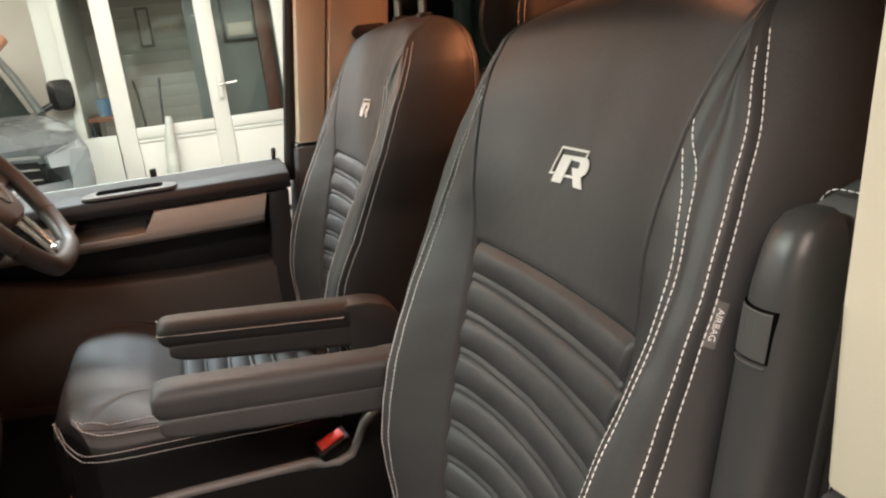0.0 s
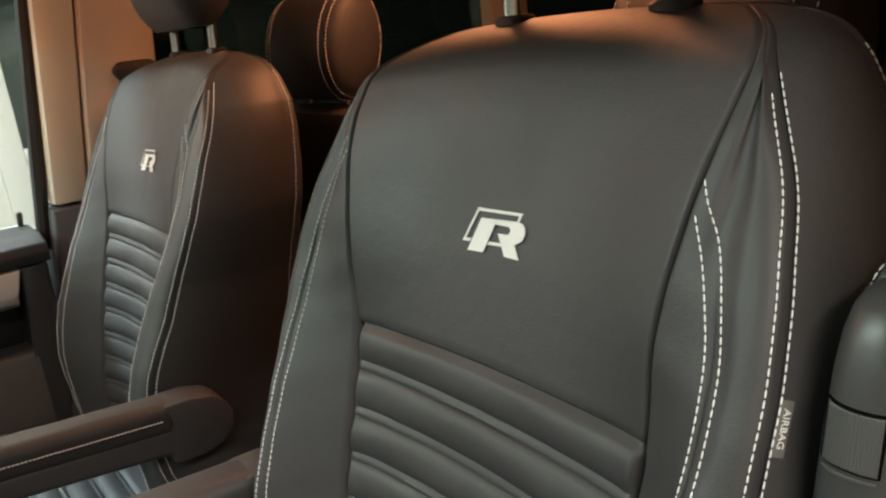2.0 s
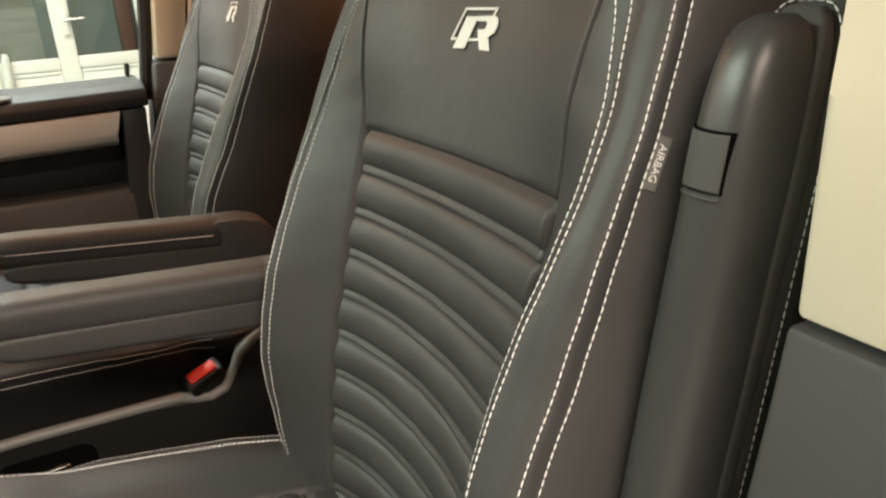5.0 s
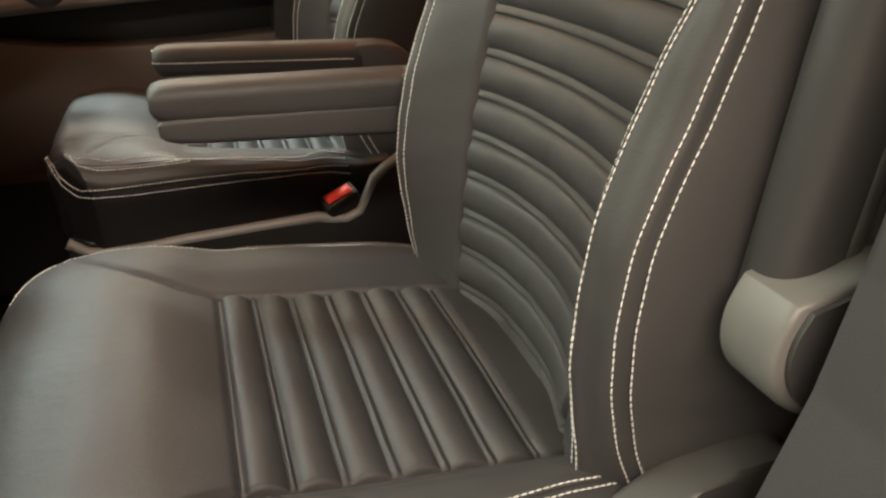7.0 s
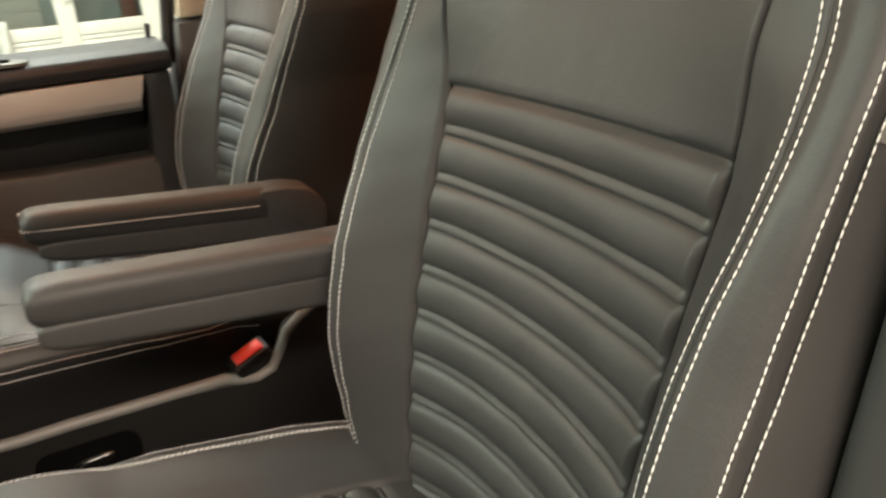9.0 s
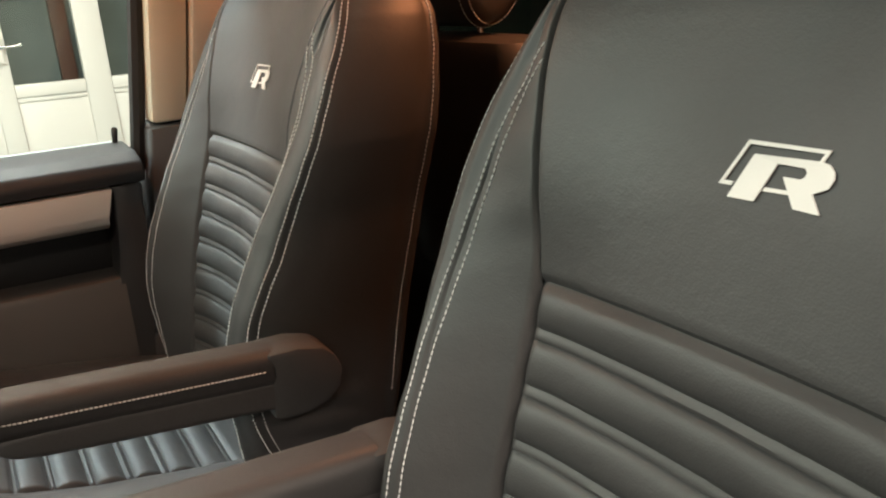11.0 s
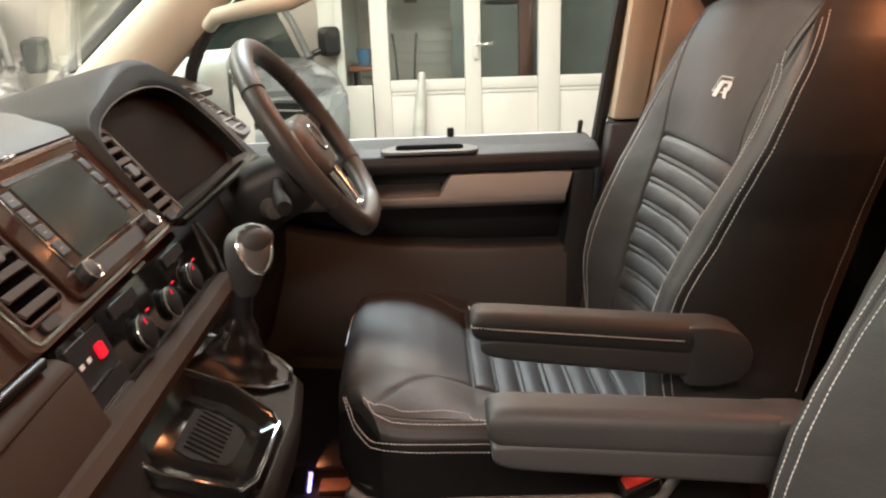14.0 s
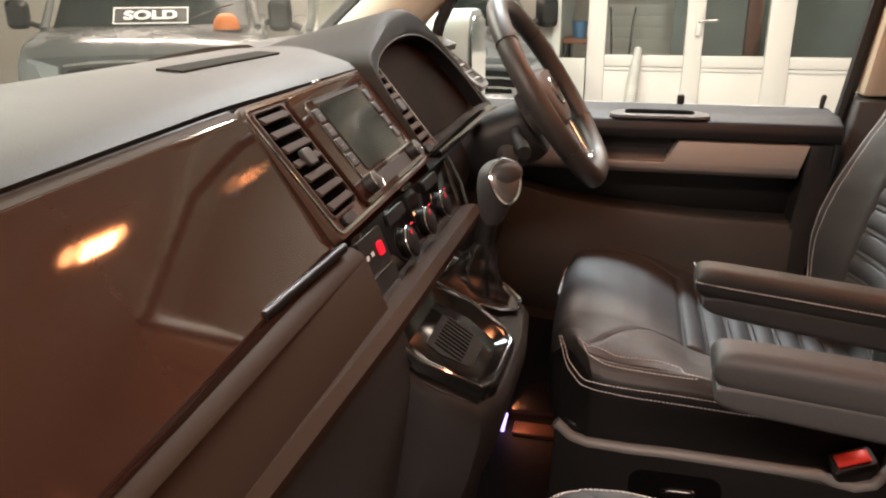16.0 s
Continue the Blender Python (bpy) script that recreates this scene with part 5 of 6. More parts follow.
def dashboard():
    d = thing("dashboard", (-0.35, VC, 0.5), "dark van dashboard with glossy brown passenger panel", "dashboard")
    part("top_pad", strip([(-0.78, 1.29), (-0.74, 1.335), (-0.62, 1.368), (-0.50, 1.386), (-0.42, 1.391), (-0.36, 1.388), (-0.32, 1.381), (-0.297, 1.375), (-0.287, 1.368), (-0.292, 1.362), (-0.40, 1.33), (-0.70, 1.27)], 0.47, 1.42), PLASTIC_SOFT, d, "soft dark grey top pad")
    part("top_pad", strip([(-0.78, 1.29), (-0.74, 1.335), (-0.62, 1.372), (-0.53, 1.388), (-0.47, 1.392), (-0.45, 1.385), (-0.46, 1.36), (-0.70, 1.27)], 1.4205, 2.06), PLASTIC_SOFT, d, "soft dark grey top pad")
    part("corner_pad", strip([(-0.46, 1.35), (-0.445, 1.384), (-0.40, 1.375), (-0.352, 1.352), (-0.355, 1.34), (-0.44, 1.33)], 1.875, 2.06, 6, 0.0), PLASTIC_SOFT, d)
    part("speaker_mat", strip([(-0.402, 1.386), (-0.402, 1.3926), (-0.387, 1.3920), (-0.372, 1.3908), (-0.372, 1.385)], 1.09, 1.315, 8), material("dark_speaker_mat", (0.040, 0.038, 0.033), 0.9, grain=0.6, size=1200, spec=0.05), d, "dark fine speaker mat")
    part("trim_line", strip([(-0.2862, 1.3640), (-0.2842, 1.3634), (-0.2836, 1.3618), (-0.2862, 1.3615)], 0.48, 1.02, 8, 0.085), SATIN_GREY, d, "thin pale line under the top pad")
    part("gloss_panel", strip([(-0.2700, 1.3605), (-0.2680, 1.3603), (-0.2672, 1.3591), (-0.2669, 1.3587), (-0.2260, 1.3003), (-0.1884, 1.2466), (-0.1880, 1.2460), (-0.1882, 1.237), (-0.21, 1.230), (-0.31, 1.28)], 0.47, 1.0135, 10, 0.076), GLOSS, d, "glossy dark brown passenger panel")
    part("panel_edge", strip([(-0.2850, 1.3618), (-0.2842, 1.3634), (-0.2765, 1.3628), (-0.2705, 1.3608), (-0.2700, 1.3570), (-0.29, 1.355)], 0.47, 1.0125, 10, 0.08), TRIM_SHADED, d)
    # matte dark strip added for the shaded band below the gloss panel
    part("gloss_foot_shade", strip([(-0.225, 1.2445), (-0.200, 1.2422), (-0.182, 1.2418), (-0.179, 1.2385), (-0.21, 1.238)], 0.47, 1.012, 10, 0.05), material("panel_foot_shade", (0.026, 0.013, 0.009), 0.75, spec=0.0, vary=0.1), d)
    # ledge, lid and lip have their shade put into a darker base colour
    part("ledge", strip([(-0.28, 1.236), (-0.178, 1.2385), (-0.167, 1.2335), (-0.164, 1.2285), (-0.21, 1.20)], 0.47, 1.03, 10, 0.035), TRIM_SHADED, d, "satin brown ledge")
    part("glovebox_lid", strip([(-0.1650, 1.2275), (-0.1620, 1.2255), (-0.1430, 1.1790), (-0.18, 1.17), (-0.20, 1.20)], 0.47, 1.03, 10, 0.01), TRIM_SHADED, d, "brown glovebox lid, darkened for shade")
    part("lip", strip([(-0.150, 1.178), (-0.134, 1.180), (-0.125, 1.172), (-0.128, 1.158), (-0.145, 1.150), (-0.18, 1.16)], 0.47, 1.41, 14, -0.025), TRIM_SHADED, d, "rounded brown lower lip")
    part("knee_panel", strip([(-0.140, 1.153), (-0.122, 1.10), (-0.130, 1.00), (-0.165, 0.86), (-0.28, 0.70), (-0.50, 0.55), (-0.60, 0.52), (-0.62, 1.1), (-0.2, 1.16)], 0.47, 1.06, 10, -0.01), PLASTIC, d, "charcoal lower dash panel")
    part("knee_panel", strip([(-0.20, 1.153), (-0.20, 1.12), (-0.21, 1.00), (-0.25, 0.86), (-0.34, 0.70), (-0.50, 0.55), (-0.60, 0.52), (-0.62, 1.1), (-0.25, 1.2)], 1.06, 2.06, 10), BLACK, d)
    part("driver_fascia", strip([(-0.30, 1.34), (-0.27, 1.30), (-0.215, 1.24), (-0.19, 1.18), (-0.20, 1.14), (-0.34, 1.14)], 1.40, 1.885, 10), PLASTIC, d)
    # glovebox grip and the recess above it
    part("grip_bar", bar((-0.178, 0.850, 1.2455), (-0.176, 1.008, 1.2455), 0.007, 0.009, 0.003), BLACK, d, "black glovebox grip bar")
    # instrument hood and cluster
    cy = 1.592
    def cl(u, v, w):
        # u across, v up the face, w out of it
        return (-0.33 + 0.55 * (1 - v) * 0.20 + w * 0.86, cy + u, 1.255 + v * 0.155 + w * 0.4)
    # the opening and the hood's front edge above it: flat on the passenger's side, steep by the window
    us = np.linspace(0, 1, 61)
    def edge(pts):
        k = np.linspace(0, 1, len(pts))
        u, v = (np.interp(us, k, [p[i] for p in pts]) for i in (0, 1))
        for _ in range(3):
            u[1:-1], v[1:-1] = (a[:-2] * 0.25 + a[1:-1] * 0.5 + a[2:] * 0.25 for a in (u, v))
        return list(zip(u, v))
    arch = edge([(-0.236, 0.0), (-0.236, 0.35), (-0.222, 0.60), (-0.185, 0.705), (-0.12, 0.785), (-0.05, 0.830), (0.02, 0.838), (0.07, 0.815), (0.115, 0.74), (0.155, 0.56), (0.185, 0.26), (0.195, 0.0)])
    brow = edge([(-0.240, 0.0), (-0.240, 0.38), (-0.232, 0.66), (-0.205, 0.755), (-0.14, 0.842), (-0.06, 0.955), (0.02, 1.018), (0.095, 1.010), (0.138, 0.93), (0.168, 0.66), (0.192, 0.30), (0.200, 0.0)])
    part("cluster_face", loft([[cl(u * 1.004, v, w) for u, v in arch] for w in (0.0, 0.004)]), DIAL, d, "dark unlit instrument cluster")
    opening = [cl(u, v, 0.030) for u, v in arch]
    rim = [cl(u, v, 0.033) for u, v in brow]
    part("cluster_rim", tube(opening, 0.0014, 6), SATIN_GREY, d)
    # the lip slopes from the opening up to the crown, which runs forward into the pad
    rings = [[(x - 0.001, y, z) for x, y, z in opening]]
    for k, back in ((0.15, -0.002), (0.5, -0.002), (1.0, 0.0)):
        rings.append([(p[0] + (q[0] - p[0]) * k - back, p[1] + (q[1] - p[1]) * k, p[2] + (q[2] - p[2]) * k) for p, q in zip(opening, rim)])
    for back, f, wide in ((0.005, 1.14, 1.0), (0.014, 1.22, 1.005), (0.030, 1.12, 1.01), (0.06, 0.94, 1.03), (0.10, 0.69, 1.06), (0.14, 0.42, 1.09), (0.19, 0.02, 1.12), (0.25, -0.3, 1.13)):
        ring = []
        for x, y, z in rim:
            m = min(1.0, max(0.0, (z - 1.35) / 0.05))
            ring.append((x - back * (0.15 + 0.85 * m), cy + (y - cy) * (1 + (wide - 1) * (0.2 + 0.8 * m)), 1.385 + (z - 1.385) * f if z > 1.385 else z))
        rings.append(ring)
    lip = loft(rings[:4], cap=False, closed=False)
    bmesh.ops.solidify(lip, geom=lip.faces[:], thickness=0.003)
    part("hood_lip", lip, BLACK, d, "black front lip of the hood")
    hood = loft(rings[3:], cap=False, closed=False)
    bmesh.ops.solidify(hood, geom=hood.faces[:], thickness=0.004)
    part("instrument_hood", hood, PLASTIC_SOFT, d, "arched dark instrument hood")
    part("cluster_shroud", loft([[cl(u, v, w) for u, v in arch] for w in (0.029, -0.01)], cap=False, closed=False), BLACK, d)
    part("lower_bezel", bar(cl(-0.215, -0.08, 0.03), cl(0.215, -0.08, 0.03), 0.022, 0.010, 0.004), PIANO, d)
    # driver's outer vent on the window side
    def dv(u, v, w=0.0):
        # u down the slope, v across, w out of the face
        return (-0.335 + 0.80 * u + 0.55 * w, 1.945 + v, 1.358 - 0.60 * u + 0.80 * w)
    part("vent_bed", loft([[dv(0.065 + a * k, b2 * k, w) for a, b2 in rrect(0.135, 0.075, 0.014, 4)] for w, k in ((-0.02, 1.0), (0.0, 1.0))]), BLACK, d)
    part("vent_frame", loft([[dv(0.065 + a * k, b2 * k2, w) for a, b2 in rrect(0.15, 0.09, 0.018, 4)] for k, k2, w in ((1, 1, -0.012), (1, 1, 0.005), (0.88, 0.80, 0.007), (0.86, 0.77, -0.002))], cap=False), SATIN_GREY, d, "grey driver's vent frame")
    for k in range(6):
        part("vent_slat", bar(dv(0.012 + 0.0205 * k, -0.032, 0.002), dv(0.012 + 0.0205 * k, 0.032, 0.002), 0.008, 0.004, 0.0015), SATIN_GREY, d)
    return d


dash = dashboard()

# face of the centre stack: u across from its outer edge, v up the slope, w out towards the seats
PW, PH = 0.425, 0.142


def cs(u, v, w=0.0):
    t = v / PH
    return (-0.188 - 0.090 * t + 0.784 * w + 0.012 * (1 - u / PW) - 0.006, 1.012 + u, 1.252 + 0.112 * t + 0.621 * w)


def plate(u0, v0, u1, v1, w0, w1, r=0.004, n=3):
    cu, cv = (u0 + u1) / 2, (v0 + v1) / 2
    e = 0.0012
    return loft([[cs(cu + a * k, cv + b * k, w) for a, b in rrect(u1 - u0, v1 - v0, r, n)] for w, k in ((w0, 1), (w1 - e, 1), (w1, 1 - 2 * e / max(u1 - u0, 0.01)))])


def ring_frame(u0, v0, u1, v1, w0, w1, t, r=0.006):
    cu, cv = (u0 + u1) / 2, (v0 + v1) / 2
    W, H = u1 - u0, v1 - v0
    def rr(dw, w):
        return [cs(cu + a, cv + b, w) for a, b in rrect(W - 2 * dw, H - 2 * dw, max(r - dw, 0.001), 4)]
    return loft([rr(0, w0), rr(0, w1), rr(t, w1), rr(t, w0)], cap=False)


def centre_stack():
    d = thing("infotainment_unit", (-0.24, 1.22, 1.24), "infotainment unit with dark screen between slatted vents", "car radio")
    part("surround", plate(0.0, -0.004, PW, PH + 0.004, -0.03, 0.0, 0.01), BRONZE, d, "satin bronze surround")
    part("chrome_frame", ring_frame(0.003, 0.0, PW - 0.003, PH, 0.0, 0.003, 0.0028, 0.010), CHROME, d, "thin bright frame")
    for u0, u1 in ((0.013, 0.078), (0.350, 0.412)):
        # black plate behind the slats paints the shade of the gaps
        v = part("air_vent", plate(u0, 0.018, u1, 0.134, -0.002, 0.0012, 0.006), RECESS_SHADE, d, "air vent backed by a black plate for its shaded gaps")
        part("vent_rim", ring_frame(u0 - 0.002, 0.016, u1 + 0.002, 0.136, 0.0, 0.004, 0.0016, 0.007), BRONZE, v)
        for k in range(7):
            vv = 0.027 + 0.0163 * k
            part("slat", bar(cs(u0 + 0.004, vv, 0.004), cs(u1 - 0.004, vv, 0.004), 0.0088, 0.0030, 0.001, up=(0.5, 0, 0.86)), VENT, v)
        part("vent_tab", plate((u0 + u1) / 2 - 0.011, 0.068, (u0 + u1) / 2 + 0.011, 0.086, 0.004, 0.009, 0.004), PLASTIC_GREY, v)
        part("vent_wheel", plate(u0 + 0.010, 0.004, u0 + 0.040, 0.014, 0.0, 0.005, 0.003), BLACK, v)
    part("radio_body", plate(0.090, 0.004, 0.338, 0.138, 0.0, 0.005, 0.010), GLOSS, d, "glossy brown-black radio front")
    part("screen_frame", ring_frame(0.118, 0.030, 0.312, 0.128, 0.005, 0.0065, 0.0012, 0.006), CHROME, d)
    part("screen", plate(0.145, 0.034, 0.288, 0.120, 0.005, 0.0064, 0.003), SCREEN, d, "unlit dark touch screen")
    part("disc_slot", plate(0.140, 0.122, 0.295, 0.128, 0.005, 0.0058, 0.002), BLACK, d)
    for k in range(4):
        part("button", plate(0.122, 0.044 + 0.019 * k, 0.141, 0.060 + 0.019 * k, 0.005, 0.0066, 0.002), PLASTIC, d)
        part("button", plate(0.292, 0.044 + 0.019 * k, 0.308, 0.060 + 0.019 * k, 0.005, 0.0066, 0.002), PLASTIC, d)
        part("button_mark", plate(0.128, 0.0505 + 0.019 * k, 0.134, 0.052 + 0.019 * k, 0.0066, 0.0069, 0.0005), SATIN_GREY, d)
    nrm = Vector(cs(0, 0, 1)) - Vector(cs(0, 0, 0))
    for u in (0.123, 0.300):
        kn = part("knob", disc(cs(u, 0.020, 0.004), nrm, 0.0105, 0.014, 28, 0.002), PLASTIC, d, "dark knob with bright rim")
        part("knob_ring", tube([Vector(cs(u, 0.020, 0.017)) + Vector((0, math.cos(a), 0)) * 0.0098 + (Vector(cs(0, 1, 0)) - Vector(cs(0, 0, 0))).normalized() * 0.0098 * math.sin(a) for a in np.linspace(0, 2 * math.pi, 25)[:-1]], 0.0013, 6, cyclic=True), CHROME, kn)
    part("sd_slot", plate(0.150, 0.010, 0.280, 0.026, 0.005, 0.0058, 0.002), BLACK, d)
    part("badge_strip", plate(0.20, -0.010, 0.235, -0.006, -0.002, 0.003, 0.001), CHROME, d)
    part("lamp_dot", plate(0.185, 0.1445, 0.191, 0.1475, 0.0, 0.006, 0.001), CHROME, d)
    part("lamp_dot", plate(0.196, 0.1445, 0.202, 0.1475, 0.0, 0.006, 0.001), CHROME, d)

    # heater controls, on the steeper face below
    c = thing("heater_controls", (-0.17, 1.22, 1.17), "black heater control panel with three red-lit knobs", "control panel")
    def hc(u, v, w=0.0):
        return (-0.178 + 0.028 * (1 - v / 0.075) + 0.94 * w, 1.03 + u, 1.166 + v + 0.34 * w)
    def hplate(u0, v0, u1, v1, w0, w1, r=0.003):
        cu, cv = (u0 + u1) / 2, (v0 + v1) / 2
        return loft([[hc(cu + a, cv + b, w) for a, b in rrect(u1 - u0, v1 - v0, r, 3)] for w in (w0, w1)])
    part("panel", hplate(0.0, -0.002, 0.385, 0.078, -0.03, 0.0, 0.008), PIANO, c)
    part("button_panel", hplate(0.008, 0.036, 0.074, 0.072, 0.0, 0.002), BLACK, c)
    part("hazard_button", hplate(0.048, 0.047, 0.062, 0.060, 0.002, 0.004), RED_GLOW, c, "lit red hazard button")
    for u in (0.016, 0.030):
        part("button_mark", hplate(u, 0.052, u + 0.007, 0.056, 0.002, 0.0024, 0.0005), INK, c)
    part("button", hplate(0.008, 0.018, 0.074, 0.033, 0.0, 0.003), BLACK, c)
    part("button", hplate(0.008, 0.002, 0.074, 0.015, 0.0, 0.003), PLASTIC_GREY, c)
    part("trim_line", hplate(0.012, 0.0345, 0.070, 0.0355, 0.0, 0.0035, 0.0004), CHROME, c)
    for k, u in enumerate((0.135, 0.215, 0.295)):
        kn = part("knob", disc(hc(u, 0.034, 0.0), (0.94, 0, 0.34), 0.016, 0.009, 30, 0.002), BLACK, c, "black turning knob with red pointer")
        part("knob_rim", tube([Vector(hc(u, 0.034, 0.006)) + Vector((0, math.cos(a), 0)) * 0.0175 + Vector((-0.34, 0, 0.94)) * 0.0175 * math.sin(a) for a in np.linspace(0, 2 * math.pi, 29)[:-1]], 0.0012, 6, cyclic=True), CHROME, kn)
        part("pointer", hplate(u - 0.0011, 0.041, u + 0.0011, 0.047, 0.009, 0.0096, 0.001), RED_GLOW, kn)
        part("red_mark", hplate(u + 0.028, 0.0455, u + 0.037, 0.047, 0.0, 0.0006, 0.0008), RED_GLOW, c)
    for u in (0.10, 0.25):
        part("button", hplate(u, 0.062, u + 0.06, 0.074, 0.0, 0.0025), BLACK, c)
        part("trim_line", hplate(u + 0.02, 0.0605, u + 0.045, 0.0615, 0.0, 0.003, 0.0004), CHROME, c)
    part("side_trim", tube([hc(0.388, 0.078, 0.002), hc(0.392, 0.04, 0.006), hc(0.388, 0.0, 0.004)], 0.003, 6), CHROME, c)


centre_stack()


def console():
    c = thing("centre_console", (-0.12, 1.19, 0.9), "gearshift console with glossy black tray below the heater controls", "console")
    # sloping top: from under the lip down to its rear edge
    def tp(x, dz=0.0):
        return 1.126 + (x + 0.15) * -0.66 + dz
    outline = [(-0.165, 1.040), (-0.10, 1.035), (-0.06, 1.06), (-0.045, 1.12), (-0.042, 1.25), (-0.050, 1.33), (-0.085, 1.362), (-0.165, 1.365)]
    rings = []
    for dz, k, side in ((0.0, 1.0, 1.0), (-0.006, 1.035, 1.035), (-0.012, 1.045, 1.05), (-0.05, 1.03, 1.08), (-0.09, 0.95, 1.16), (-0.13, 0.82, 1.24), (-0.20, 0.66, 1.30), (-0.32, 0.5, 1.34)):
        rings.append([(-0.17 + (x + 0.17) * k, 1.205 + (y - 1.205) * (side if y < 1.205 else k), tp(x) + dz + (0.02 * (x + 0.165) / 0.12 if dz < -0.02 else 0)) for x, y in outline])
    part("body", loft(rings), material("dark_console_plastic", (0.019, 0.018, 0.0175), 0.55, spec=0.2, grain=0.35, size=900, vary=0.1), c, "charcoal console body")
    part("console_top", loft([[(-0.165 + (x + 0.165) * k, 1.205 + (y - 1.205) * k, tp(x) + dz) for x, y in outline] for dz, k in ((-0.002, 0.995), (0.0015, 0.99), (0.0025, 0.97))]), material("worn_gloss_black", (0.007, 0.007, 0.007), 0.35, spec=0.12, vary=0.1), c, "glossy black console top")
    # the tray: a bright-edged recess with a ribbed rubber mat
    def quad(inset, dz, m=None):
        pts = [(-0.152, 1.052), (-0.118, 1.046), (-0.060, 1.074), (-0.051, 1.10), (-0.048, 1.203), (-0.058, 1.221), (-0.103, 1.232), (-0.152, 1.212)]
        cx, cy = -0.10, 1.135
        return [(cx + (x - cx) * inset, cy + (y - cy) * inset, tp(cx + (x - cx) * inset, dz)) for x, y in pts]
    TRAY = material("gloss_black_tray", (0.006, 0.006, 0.006), 0.14, spec=0.35, vary=0.05)
    part("tray_rim", loft([quad(1.04, 0.0), quad(1.04, 0.010), quad(1.02, 0.014), quad(0.96, 0.014), quad(0.90, 0.011), quad(0.70, 0.0035)], cap=False), TRAY, c)
    part("tray_line", tube([Vector(p) for p in quad(0.99, 0.0145)], 0.0013, 6, cyclic=True), CHROME, c, "thin bright tray edge")
    part("tray_floor", loft([quad(0.73, 0.0028), quad(0.71, 0.0038)]), TRAY, c)
    mat = material("rubber_mat", (0.006, 0.006, 0.006), 0.5, spec=0.12, vary=0.05)
    rubber = part("rubber_mat", loft([quad(0.46, 0.0042), quad(0.46, 0.0050)]), mat, c, "grey ribbed rubber mat")
    for k in range(9):
        y = 1.108 + 0.0080 * k
        part("rib", bar((-0.117, y, tp(-0.117, 0.0056)), (-0.088, y, tp(-0.088, 0.0056)), 0.0042, 0.0018, 0.0006), mat, rubber)
    # gaiter with its bright frame, the stick and the knob
    g = thing("gear_lever", (-0.105, 1.29, 1.1), "gear lever with pleated leather gaiter and silver-faced knob", "gear lever")
    base = [(-0.155, 1.240), (-0.150, 1.222), (-0.120, 1.225), (-0.075, 1.268), (-0.055, 1.305), (-0.058, 1.335), (-0.075, 1.345), (-0.11, 1.345), (-0.15, 1.315)]
    part("gaiter_frame", tube([(x, y, tp(x, 0.006)) for x, y in base], 0.0032, 6, cyclic=True), CHROME, g, "thin bright gaiter frame")
    rings = []
    N = 40
    P = np.array(base + [base[0]])
    s = np.linspace(0, len(base), N, endpoint=False)
    ring0 = np.stack([np.interp(s, range(len(base) + 1), P[:, i]) for i in range(2)], 1)
    top = Vector((-0.098, 1.288, 1.172))
    for k in range(26):
        t = k / 25
        ring = []
        for i, (x, y) in enumerate(ring0):
            b = Vector((x, y, tp(x, 0.004)))
            e = t ** 0.42
            an = 2 * math.pi * i / N
            rad = 0.0105 + 0.003 * (1 - t)
            target = top + Vector((math.cos(an + 2.6) * rad, math.sin(an + 2.6) * rad, 0))
            p = b.lerp(target, e)
            p.z = b.z + (top.z - b.z) * t ** 1.35
            f = 1 + (0.22 * math.sin(an * 4 + 4 * t) + 0.12 * math.sin(an * 9 - 7 * t) + 0.10 * math.sin(24 * t + 2 * math.sin(an * 2))) * math.sin(math.pi * t) ** 0.8
            mid = Vector((-0.10, 1.29, p.z))
            ring.append(mid + (p - mid) * f)
        rings.append(ring)
    part("gaiter", loft(rings), leather("glossy_gaiter_leather", (0.016, 0.014, 0.013), 0.36), g, "pleated black leather gaiter")
    part("collar", tube([(-0.099, 1.288, 1.165), (-0.096, 1.288, 1.182), (-0.092, 1.288, 1.20)], [0.0135, 0.0125, 0.012], 16), BLACK, g)
    rings = []
    for k in range(15):
        t = k / 14
        r = 0.0125 + 0.0145 * math.sin(math.pi * min(t * 0.62 + 0.05, 1)) ** 1.5
        if t > 0.75:
            r *= math.sqrt(max(0.02, 1 - ((t - 0.75) / 0.25) ** 2))
        rings.append([(-0.090 + 0.014 * t + r * 1.0 * math.cos(a), 1.288 + r * 0.95 * math.sin(a), 1.192 + 0.082 * t) for a in np.linspace(0, 2 * math.pi, 25)[:-1]])
    kn = part("knob", loft(rings), HIDE_LIT, g, "black leather gear knob")
    nv = Vector((0.45, -0.75, 0.42)).normalized()
    o = Vector((0, 0, 1)).cross(nv).normalized()
    up = nv.cross(o)
    cpt = Vector((-0.0805, 1.288, 1.238)) + nv * 0.0232
    def egg(k, w):
        return [cpt + nv * w + o * (0.0175 * k * math.cos(a) * (1 + 0.22 * math.sin(a))) + up * (0.0255 * k * math.sin(a)) for a in np.linspace(0, 2 * math.pi, 29)[:-1]]
    part("knob_face", loft([egg(1.0, -0.014), egg(1.0, 0.001), egg(0.8, 0.0035), egg(0.4, 0.0045)]), KNOB_FACE, kn, "silver knob inlay")
    part("knob_rim", tube(egg(1.04, 0.0005), 0.0022, 6, cyclic=True), CHROME, kn)


console()


